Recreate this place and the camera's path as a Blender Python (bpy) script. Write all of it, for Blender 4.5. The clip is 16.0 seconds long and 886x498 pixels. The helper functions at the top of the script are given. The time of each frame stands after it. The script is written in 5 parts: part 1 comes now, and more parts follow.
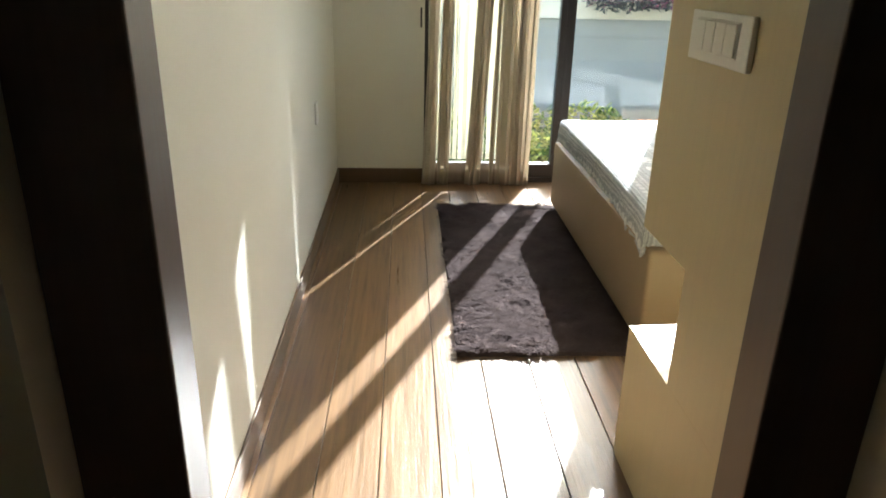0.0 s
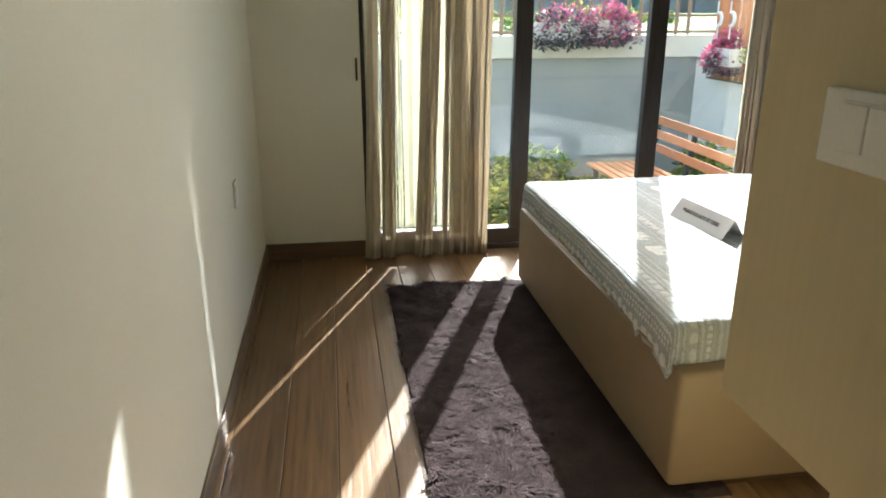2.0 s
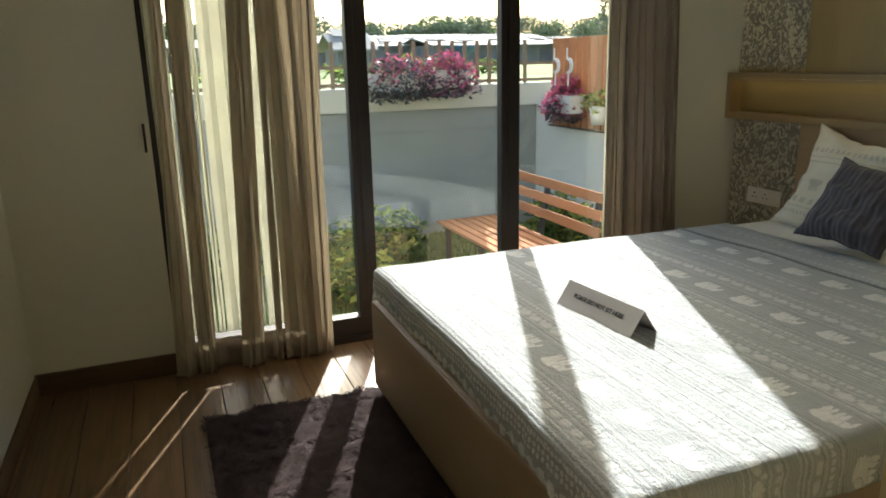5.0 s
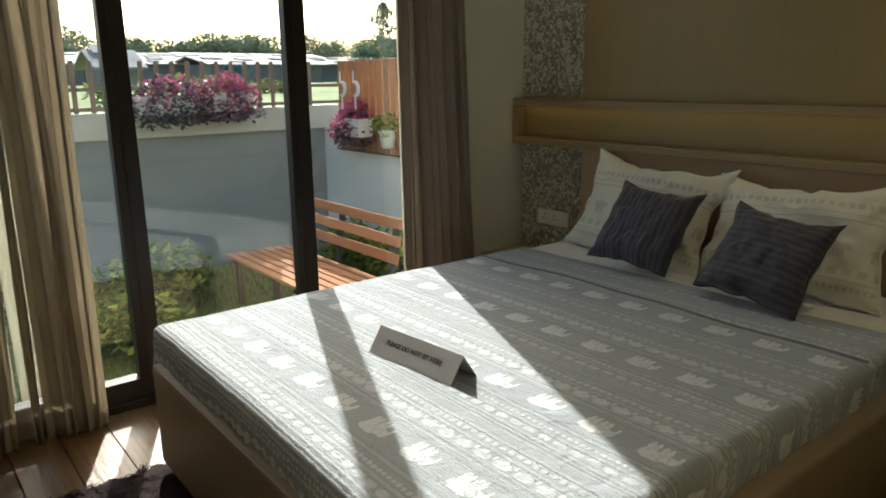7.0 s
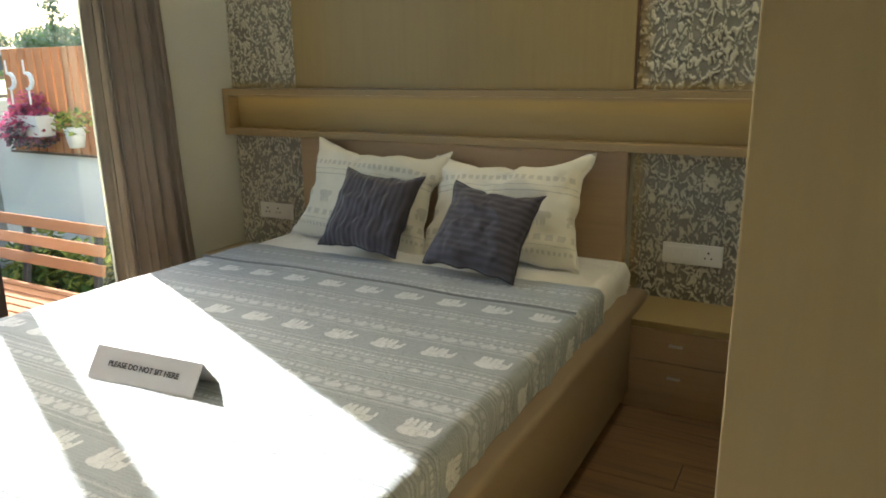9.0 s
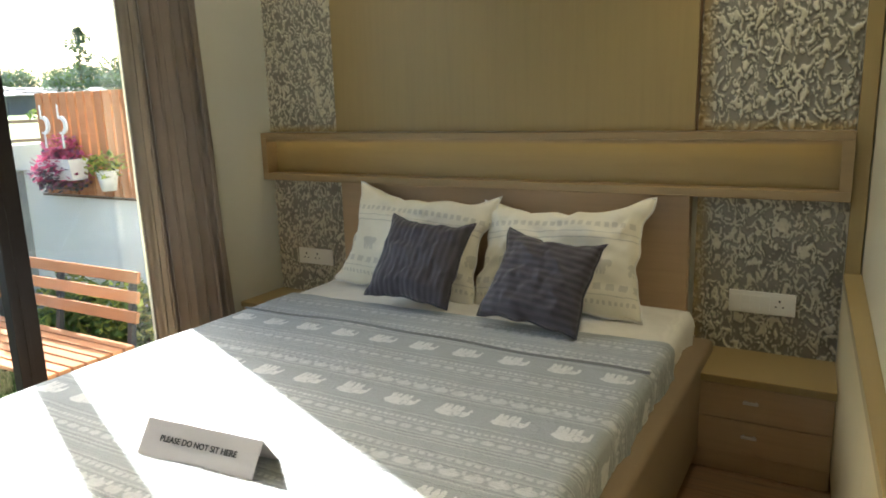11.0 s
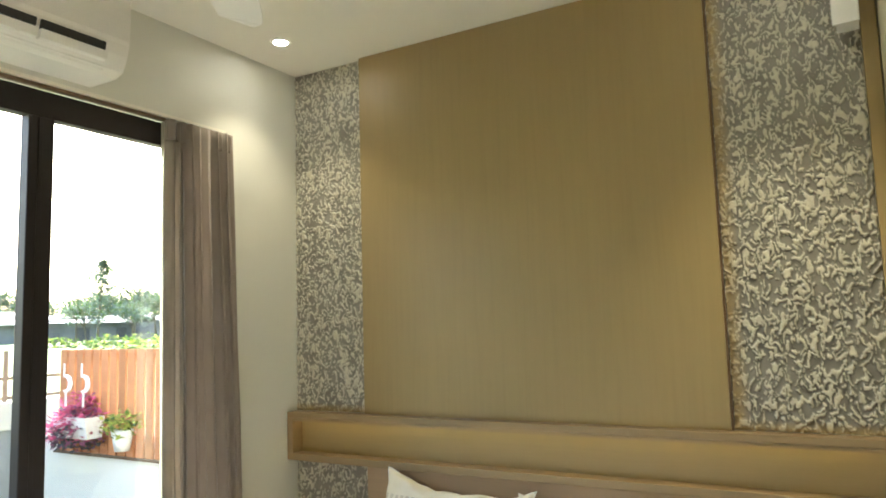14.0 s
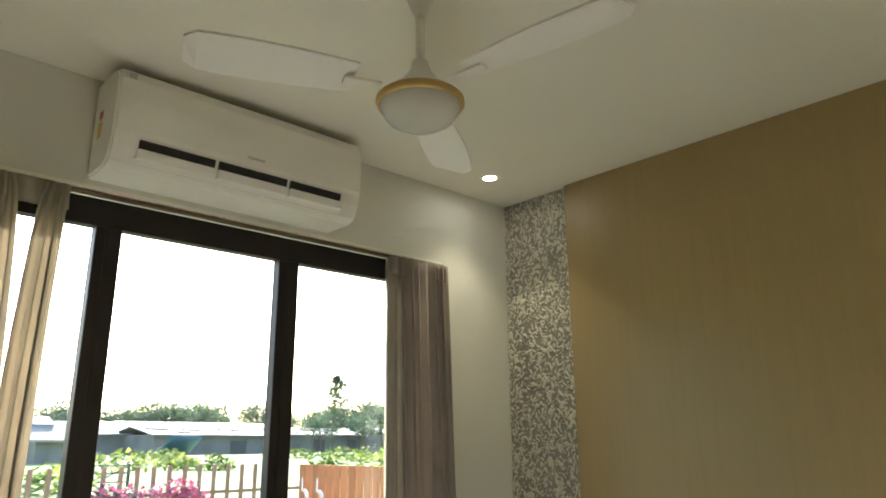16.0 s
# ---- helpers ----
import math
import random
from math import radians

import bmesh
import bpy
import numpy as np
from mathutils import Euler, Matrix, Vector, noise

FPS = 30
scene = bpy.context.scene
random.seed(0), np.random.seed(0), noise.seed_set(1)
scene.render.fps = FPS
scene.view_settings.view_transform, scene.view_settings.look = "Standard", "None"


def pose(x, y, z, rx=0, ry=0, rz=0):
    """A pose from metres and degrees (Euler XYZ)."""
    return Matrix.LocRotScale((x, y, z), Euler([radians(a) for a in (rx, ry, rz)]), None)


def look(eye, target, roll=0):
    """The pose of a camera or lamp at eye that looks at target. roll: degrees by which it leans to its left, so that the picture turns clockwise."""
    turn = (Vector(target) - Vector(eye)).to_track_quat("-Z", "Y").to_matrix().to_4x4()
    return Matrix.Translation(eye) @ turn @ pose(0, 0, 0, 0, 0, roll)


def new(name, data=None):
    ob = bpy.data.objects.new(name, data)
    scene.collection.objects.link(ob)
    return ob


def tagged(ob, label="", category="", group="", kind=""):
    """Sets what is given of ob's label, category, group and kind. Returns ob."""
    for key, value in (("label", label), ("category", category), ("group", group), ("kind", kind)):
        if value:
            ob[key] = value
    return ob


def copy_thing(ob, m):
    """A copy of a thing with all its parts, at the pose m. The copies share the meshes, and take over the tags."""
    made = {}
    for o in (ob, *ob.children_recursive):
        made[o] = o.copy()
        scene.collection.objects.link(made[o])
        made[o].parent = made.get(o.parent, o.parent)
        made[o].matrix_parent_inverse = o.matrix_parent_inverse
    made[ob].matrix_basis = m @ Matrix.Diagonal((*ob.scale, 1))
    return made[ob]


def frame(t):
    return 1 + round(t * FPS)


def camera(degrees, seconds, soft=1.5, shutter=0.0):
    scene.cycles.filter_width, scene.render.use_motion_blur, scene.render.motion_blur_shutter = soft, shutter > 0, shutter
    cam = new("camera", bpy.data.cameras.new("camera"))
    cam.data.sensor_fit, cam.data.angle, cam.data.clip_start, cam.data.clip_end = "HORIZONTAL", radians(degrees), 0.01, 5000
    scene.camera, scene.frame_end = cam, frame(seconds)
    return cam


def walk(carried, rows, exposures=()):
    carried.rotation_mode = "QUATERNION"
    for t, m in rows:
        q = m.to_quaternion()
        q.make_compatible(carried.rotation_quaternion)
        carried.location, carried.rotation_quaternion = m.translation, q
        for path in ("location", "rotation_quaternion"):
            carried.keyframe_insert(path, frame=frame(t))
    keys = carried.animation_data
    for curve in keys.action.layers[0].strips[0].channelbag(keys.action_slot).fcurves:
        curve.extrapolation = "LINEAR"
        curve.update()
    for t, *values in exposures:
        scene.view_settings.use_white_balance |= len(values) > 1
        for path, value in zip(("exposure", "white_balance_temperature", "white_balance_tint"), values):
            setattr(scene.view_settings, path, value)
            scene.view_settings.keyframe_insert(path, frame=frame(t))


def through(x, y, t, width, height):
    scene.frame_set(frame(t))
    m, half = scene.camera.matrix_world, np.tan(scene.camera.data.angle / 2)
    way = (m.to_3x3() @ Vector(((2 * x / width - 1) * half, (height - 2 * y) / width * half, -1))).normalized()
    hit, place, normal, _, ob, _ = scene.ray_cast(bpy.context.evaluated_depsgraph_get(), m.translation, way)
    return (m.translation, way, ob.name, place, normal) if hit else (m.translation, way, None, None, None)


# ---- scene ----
cam = camera(64.0, 16.0, soft=1.8)
PATH = [
    (0, (0.42, 0.206, 1.236), (0.526, 2.065, 0.506), 1.3),
    (0.5, (0.438, 0.389, 1.225), (0.575, 2.251, 0.507), 0.5),
    (1, (0.462, 0.553, 1.244), (0.6, 2.434, 0.577), -0.1),
    (1.5, (0.454, 0.703, 1.242), (0.607, 2.584, 0.579), -0.2),
    (2, (0.384, 0.845, 1.266), (0.672, 2.717, 0.626), 0.0),
    (2.5, (0.374, 0.951, 1.256), (0.842, 2.795, 0.638), 0.1),
    (3, (0.393, 1.043, 1.255), (0.984, 2.859, 0.661), -0.4),
    (3.2, (0.418, 1.101, 1.253), (1.02, 2.917, 0.668), -1.0),
    (5.3, (0.572, 1.55, 1.246), (1.328, 3.331, 0.742), -1.2),
    (5.5, (0.568, 1.57, 1.258), (1.398, 3.317, 0.749), -0.9),
    (6, (0.631, 1.637, 1.261), (1.571, 3.331, 0.766), -1.0),
    (6.5, (0.664, 1.677, 1.263), (1.686, 3.328, 0.786), -0.8),
    (7, (0.641, 1.709, 1.27), (1.85, 3.231, 0.8), -0.7),
    (7.5, (0.624, 1.737, 1.257), (2.064, 3.041, 0.786), -0.4),
    (8, (0.607, 1.749, 1.251), (2.243, 2.798, 0.78), 0.2),
    (8.2, (0.606, 1.75, 1.247), (2.294, 2.711, 0.773), 0.3),
    (10.3, (0.735, 1.865, 1.254), (2.421, 2.805, 0.731), -2.0),
    (10.5, (0.736, 1.886, 1.262), (2.405, 2.867, 0.76), -2.0),
    (11, (0.703, 1.946, 1.295), (2.397, 2.924, 0.881), -1.7),
    (11.5, (0.683, 1.989, 1.338), (2.442, 2.87, 0.975), -1.7),
    (12, (0.67, 2.036, 1.372), (2.481, 2.84, 1.105), -1.5),
    (12.5, (0.649, 2.07, 1.416), (2.483, 2.859, 1.291), -1.5),
    (13, (0.649, 2.06, 1.467), (2.471, 2.885, 1.462), -1.7),
    (13.5, (0.648, 2.04, 1.507), (2.431, 2.94, 1.612), -1.8),
    (14, (0.647, 2.02, 1.566), (2.369, 3.015, 1.776), -1.7),
    (14.5, (0.641, 1.991, 1.597), (2.29, 3.077, 1.92), -1.2),
    (15, (0.626, 1.981, 1.611), (2.188, 3.158, 2.032), -1.1),
    (15.5, (0.616, 1.968, 1.623), (2.058, 3.259, 2.125), -0.7),
    (16, (0.613, 1.963, 1.61), (1.921, 3.38, 2.142), -0.4),
]
walk(cam, [(t, look(eye, target, roll)) for t, eye, target, roll in PATH], exposures=[(0.0, 2.85, 5800, 6), (1.5, 2.66, 5850, 6), (3.0, 2.28, 6000, 6), (5.5, 1.48, 6350, 5), (6.5, 1.28, 6300, 5), (7.5, 1.14, 6200, 5), (8.2, 1.74, 6150, 5), (10.3, 2.52, 6150, 7), (11.2, 2.48, 6150, 7), (12.0, 2.77, 6080, 7), (13.3, 3.15, 6080, 7), (15.0, 3.08, 6020, 7), (16.0, 2.45, 6050, 7)])

# ---- light ----
SUN_DIR = Vector((-0.43, -1.0, -0.668)).normalized()
world = bpy.data.worlds.new("sky")
scene.world = world
world.use_nodes = True
wn = world.node_tree.nodes
sky = wn.new("ShaderNodeTexSky")
sky.sky_type, sky.sun_disc = "NISHITA", False
sky.sun_elevation, sky.sun_rotation = radians(31), math.atan2(0.43, 1.0)
sky.dust_density, sky.air_density = 3.0, 1.0
wn["Background"].inputs["Strength"].default_value = 0.15
world.node_tree.links.new(sky.outputs[0], wn["Background"].inputs["Color"])

sun_data = bpy.data.lights.new("sun", "SUN")
sun_data.energy, sun_data.angle, sun_data.color = 3.35, radians(0.6), (1.0, 0.965, 0.90)
sun = new("sun", sun_data)
sun.matrix_world = look((6, 14, 9), Vector((6, 14, 9)) + SUN_DIR)


# ---- materials ----
def node_mat(name):
    m = bpy.data.materials.new(name)
    m.use_nodes = True
    nt = m.node_tree
    return m, nt, nt.nodes["Principled BSDF"]


def coords(nt, scale=(1, 1, 1), kind="Object"):
    tc = nt.nodes.new("ShaderNodeTexCoord")
    mp = nt.nodes.new("ShaderNodeMapping")
    mp.inputs["Scale"].default_value = scale
    nt.links.new(tc.outputs[kind], mp.inputs["Vector"])
    return mp.outputs["Vector"]


def noise_tex(nt, vec, scale, detail=4, rough=0.55):
    n = nt.nodes.new("ShaderNodeTexNoise")
    n.inputs["Scale"].default_value, n.inputs["Detail"].default_value, n.inputs["Roughness"].default_value = scale, detail, rough
    nt.links.new(vec, n.inputs["Vector"])
    return n.outputs["Fac"]


def ramp(nt, fac, stops):
    r = nt.nodes.new("ShaderNodeValToRGB")
    els = r.color_ramp.elements
    while len(els) < len(stops):
        els.new(0.5)
    for e, (p, c) in zip(els, stops):
        e.position, e.color = p, (*c, 1)
    nt.links.new(fac, r.inputs["Fac"])
    return r.outputs["Color"]


def mixc(nt, fac, a, b, mode="MIX"):
    m = nt.nodes.new("ShaderNodeMix")
    m.data_type, m.blend_type = "RGBA", mode
    for sock, v in ((m.inputs["Factor"], fac), (m.inputs[6], a), (m.inputs[7], b)):
        if isinstance(v, bpy.types.NodeSocket):
            nt.links.new(v, sock)
        elif isinstance(v, tuple):
            sock.default_value = (*v, 1)
        else:
            sock.default_value = v
    return m.outputs[2]


def add_bump(nt, bsdf, height, strength=0.2, dist=0.002):
    b = nt.nodes.new("ShaderNodeBump")
    b.inputs["Strength"].default_value, b.inputs["Distance"].default_value = strength, dist
    nt.links.new(height, b.inputs["Height"])
    nt.links.new(b.outputs[0], bsdf.inputs["Normal"])


def shade(c, k):
    return tuple(min(1, v * k) for v in c)


def plain_mat(name, col, rough=0.6, var=0.08, scale=3.0, grain=120.0, bump=0.1, dist=0.001, metal=0.0, spec=0.5):
    m, nt, b = node_mat(name)
    v = coords(nt)
    big = ramp(nt, noise_tex(nt, v, scale, 5), [(0.3, shade(col, 1 - var)), (0.7, shade(col, 1 + var))])
    fine = noise_tex(nt, v, grain, 3)
    c = mixc(nt, 0.12, big, ramp(nt, fine, [(0.3, shade(col, 0.8)), (0.7, shade(col, 1.15))]))
    nt.links.new(c, b.inputs["Base Color"])
    b.inputs["Roughness"].default_value, b.inputs["Metallic"].default_value = rough, metal
    b.inputs["Specular IOR Level"].default_value = spec
    if bump:
        add_bump(nt, b, fine, bump, dist)
    return m


def wood_mat(name, col, axis=2, rough=0.42, contrast=0.16, bump=0.12, per_piece=0.0, knots=False, fine=1.0):
    """Grain runs along axis."""
    m, nt, b = node_mat(name)
    s = [26 * fine, 26 * fine, 26 * fine]
    s[axis] = 1.1
    v = coords(nt, tuple(s))
    if per_piece:
        oi = nt.nodes.new("ShaderNodeObjectInfo")
        add = nt.nodes.new("ShaderNodeVectorMath")
        add.operation = "MULTIPLY_ADD"
        comb = nt.nodes.new("ShaderNodeCombineXYZ")
        for i in range(3):
            nt.links.new(oi.outputs["Random"], comb.inputs[i])
        add.inputs[1].default_value = (31, 57, 83)
        nt.links.new(comb.outputs[0], add.inputs[0])
        nt.links.new(v, add.inputs[2])
        v = add.outputs[0]
    grain = noise_tex(nt, v, 2.2, 6, 0.62)
    s2 = [4.0, 4.0, 4.0]
    s2[axis] = 0.5
    wide = noise_tex(nt, coords(nt, tuple(s2)), 1.6, 3)
    c = ramp(nt, grain, [(0.28, shade(col, 1 - contrast * 1.6)), (0.5, col), (0.75, shade(col, 1 + contrast))])
    c = mixc(nt, 0.5, c, mixc(nt, wide, shade(col, 1 - contrast), shade(col, 1 + contrast)))
    if per_piece:
        hsv = nt.nodes.new("ShaderNodeHueSaturation")
        mr = nt.nodes.new("ShaderNodeMapRange")
        mr.inputs["To Min"].default_value, mr.inputs["To Max"].default_value = 1 - per_piece, 1 + per_piece
        nt.links.new(oi.outputs["Random"], mr.inputs["Value"])
        nt.links.new(mr.outputs[0], hsv.inputs["Value"])
        nt.links.new(c, hsv.inputs["Color"])
        c = hsv.outputs["Color"]
    nt.links.new(c, b.inputs["Base Color"])
    mr2 = nt.nodes.new("ShaderNodeMapRange")
    mr2.inputs["To Min"].default_value, mr2.inputs["To Max"].default_value = rough - 0.08, rough + 0.1
    nt.links.new(grain, mr2.inputs["Value"])
    nt.links.new(mr2.outputs[0], b.inputs["Roughness"])
    add_bump(nt, b, grain, bump, 0.0015)
    return m


def glass_mat(name):
    m, nt, b = node_mat(name)
    nt.nodes.remove(b)
    tr = nt.nodes.new("ShaderNodeBsdfTransparent")
    tr.inputs[0].default_value = (0.96, 0.97, 0.96, 1)
    gl = nt.nodes.new("ShaderNodeBsdfGlossy")
    gl.inputs["Roughness"].default_value = 0.02
    # gloss rises from 6 percent head-on to full at grazing
    lw = nt.nodes.new("ShaderNodeLayerWeight")
    lw.inputs["Blend"].default_value = 0.5
    pw = nt.nodes.new("ShaderNodeMath")
    pw.operation = "POWER"
    pw.inputs[1].default_value = 5.0
    nt.links.new(lw.outputs["Facing"], pw.inputs[0])
    fr = nt.nodes.new("ShaderNodeMapRange")
    fr.inputs["To Min"].default_value, fr.inputs["To Max"].default_value = 0.06, 1.0
    nt.links.new(pw.outputs[0], fr.inputs["Value"])
    mx = nt.nodes.new("ShaderNodeMixShader")
    nt.links.new(fr.outputs[0], mx.inputs[0])
    nt.links.new(tr.outputs[0], mx.inputs[1])
    nt.links.new(gl.outputs[0], mx.inputs[2])
    nt.links.new(mx.outputs[0], nt.nodes["Material Output"].inputs["Surface"])
    return m


def glow_mat(name, col, strength):
    m, nt, b = node_mat(name)
    b.inputs["Base Color"].default_value = (*col, 1)
    b.inputs["Emission Color"].default_value = (*col, 1)
    b.inputs["Emission Strength"].default_value = strength
    return m


def cloth_mat(name, col, through=0.35, weave=900.0, var=0.1, rough=0.9, sheer=0.0):
    m, nt, b = node_mat(name)
    v = coords(nt)
    w1 = nt.nodes.new("ShaderNodeTexWave")
    w1.wave_type, w1.bands_direction = "BANDS", "Z"
    w1.inputs["Scale"].default_value = weave / 6.28
    w1.inputs["Distortion"].default_value = 1.5
    nt.links.new(v, w1.inputs["Vector"])
    n = noise_tex(nt, v, 5, 4)
    c = ramp(nt, n, [(0.3, shade(col, 1 - var)), (0.7, shade(col, 1 + var))])
    c = mixc(nt, 0.15, c, mixc(nt, w1.outputs["Fac"], shade(col, 0.75), shade(col, 1.15)))
    nt.links.new(c, b.inputs["Base Color"])
    b.inputs["Roughness"].default_value = rough
    b.inputs["Sheen Weight"].default_value = 0.2
    add_bump(nt, b, w1.outputs["Fac"], 0.08, 0.0006)
    if through:
        tl = nt.nodes.new("ShaderNodeBsdfTranslucent")
        nt.links.new(c, tl.inputs[0])
        mx = nt.nodes.new("ShaderNodeMixShader")
        mx.inputs[0].default_value = through
        nt.links.new(b.outputs[0], mx.inputs[1])
        nt.links.new(tl.outputs[0], mx.inputs[2])
        nt.links.new(mx.outputs[0], nt.nodes["Material Output"].inputs["Surface"])
        if sheer:
            # open weave: part of the light passes straight through
            tr = nt.nodes.new("ShaderNodeBsdfTransparent")
            mx2 = nt.nodes.new("ShaderNodeMixShader")
            mx2.inputs[0].default_value = sheer
            nt.links.new(mx.outputs[0], mx2.inputs[1])
            nt.links.new(tr.outputs[0], mx2.inputs[2])
            nt.links.new(mx2.outputs[0], nt.nodes["Material Output"].inputs["Surface"])
    return m


WALL = plain_mat("cream_wall_paint", (0.715, 0.708, 0.62), 0.55, 0.03, 1.5, 260, 0.05)
CEIL = plain_mat("white_ceiling_paint", (0.86, 0.83, 0.72), 0.7, 0.02, 1.5, 200, 0.04)
VENEER = wood_mat("light_oak_veneer", (0.335, 0.246, 0.103), 2, 0.4, 0.075, 0.03)
VENEER_X = wood_mat("light_oak_veneer_long", (0.335, 0.246, 0.103), 1, 0.4, 0.07, 0.04)
VENEER_D = wood_mat("brown_veneer", (0.43, 0.30, 0.175), 1, 0.42, 0.1, 0.05)
DOORWOOD = wood_mat("dark_walnut_frame", (0.085, 0.055, 0.038), 2, 0.4, 0.2, 0.1)
FRAME = plain_mat("dark_brown_aluminium", (0.022, 0.017, 0.016), 0.45, 0.1, 6, 300, 0.03, spec=0.3)
GLASS = glass_mat("window_glass")
FLOORWOOD = wood_mat("brown_floor_plank", (0.205, 0.119, 0.055), 1, 0.30, 0.55, 1.0, per_piece=0.2)
FLOORWOOD.node_tree.nodes["Principled BSDF"].inputs["Specular IOR Level"].default_value = 0.55
FLOORGAP = plain_mat("dark_joint", (0.06, 0.035, 0.02), 0.7)
SKIRT = wood_mat("dark_skirting_wood", (0.115, 0.072, 0.04), 0, 0.4, 0.25)
CURTAIN = cloth_mat("beige_curtain_cloth", (0.55, 0.495, 0.40), 0.46)
RUG = plain_mat("brown_rug_pile", (0.06, 0.043, 0.043), 0.95, 0.25, 8, 300, 0.3, 0.003, spec=0.1)
LEATHER = plain_mat("tan_bed_upholstery", (0.285, 0.207, 0.121), 0.5, 0.05, 4, 500, 0.15, 0.0008)
SHEET = cloth_mat("white_cotton_sheet", (0.85, 0.83, 0.77), 0.0)
WHITE = plain_mat("white_plastic", (0.80, 0.79, 0.74), 0.3, 0.015, 4, 200, 0.02)
TEXT = plain_mat("black_print", (0.03, 0.03, 0.03), 0.7, bump=0)
SKIRT2 = wood_mat("brown_skirting_wood", (0.15, 0.092, 0.05), 1, 0.4, 0.25)
PALEOAK = wood_mat("pale_oak_laminate", (0.58, 0.49, 0.285), 2, 0.4, 0.06, 0.03)
CREAMLAM = wood_mat("cream_laminate", (0.60, 0.54, 0.38), 2, 0.35, 0.05, 0.02)
GOLD = plain_mat("gold_edge", (0.55, 0.38, 0.14), 0.35, 0.1, 20, 300, 0.05, metal=0.6)
STRIP = glow_mat("warm_strip", (1.0, 0.78, 0.33), 0.6)


def relief_mat():
    m, nt, b = node_mat("silver_flake_plaster")
    tc = nt.nodes.new("ShaderNodeTexCoord")
    sep = nt.nodes.new("ShaderNodeSeparateXYZ")
    nt.links.new(tc.outputs["Object"], sep.inputs[0])

    def span(axis, a, b2):
        mr = nt.nodes.new("ShaderNodeMapRange")
        mr.inputs["From Min"].default_value, mr.inputs["From Max"].default_value = a, b2
        nt.links.new(sep.outputs[axis], mr.inputs["Value"])
        return mr.outputs[0]

    def op(kind, a, c):
        n = nt.nodes.new("ShaderNodeMath")
        n.operation = kind
        for i, val in enumerate((a, c)):
            if isinstance(val, bpy.types.NodeSocket):
                nt.links.new(val, n.inputs[i])
            else:
                n.inputs[i].default_value = val
        return n.outputs[0]

    v = coords(nt)
    n = noise_tex(nt, v, 60, 4)
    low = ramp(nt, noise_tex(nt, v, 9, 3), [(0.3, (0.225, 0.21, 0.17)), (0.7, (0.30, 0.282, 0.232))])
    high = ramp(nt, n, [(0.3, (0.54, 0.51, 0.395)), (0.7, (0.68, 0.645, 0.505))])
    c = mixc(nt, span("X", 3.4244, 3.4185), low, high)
    # bronze paint brushed along the edge beside the oak panel and above the shelf
    edge = op("MAXIMUM", op("MULTIPLY", span("Y", 2.375, 2.415), op("LESS_THAN", sep.outputs["Y"], 2.43)), op("MULTIPLY", span("Z", 1.195, 1.165), op("GREATER_THAN", sep.outputs["Z"], 1.15)))
    edge = op("MULTIPLY", edge, op("MULTIPLY", noise_tex(nt, v, 30, 4), 1.3))
    c = mixc(nt, op("MINIMUM", edge, 1.0), c, (0.46, 0.33, 0.13))
    nt.links.new(c, b.inputs["Base Color"])
    b.inputs["Roughness"].default_value = 0.4
    add_bump(nt, b, n, 0.15, 0.001)
    return m


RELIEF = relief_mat()


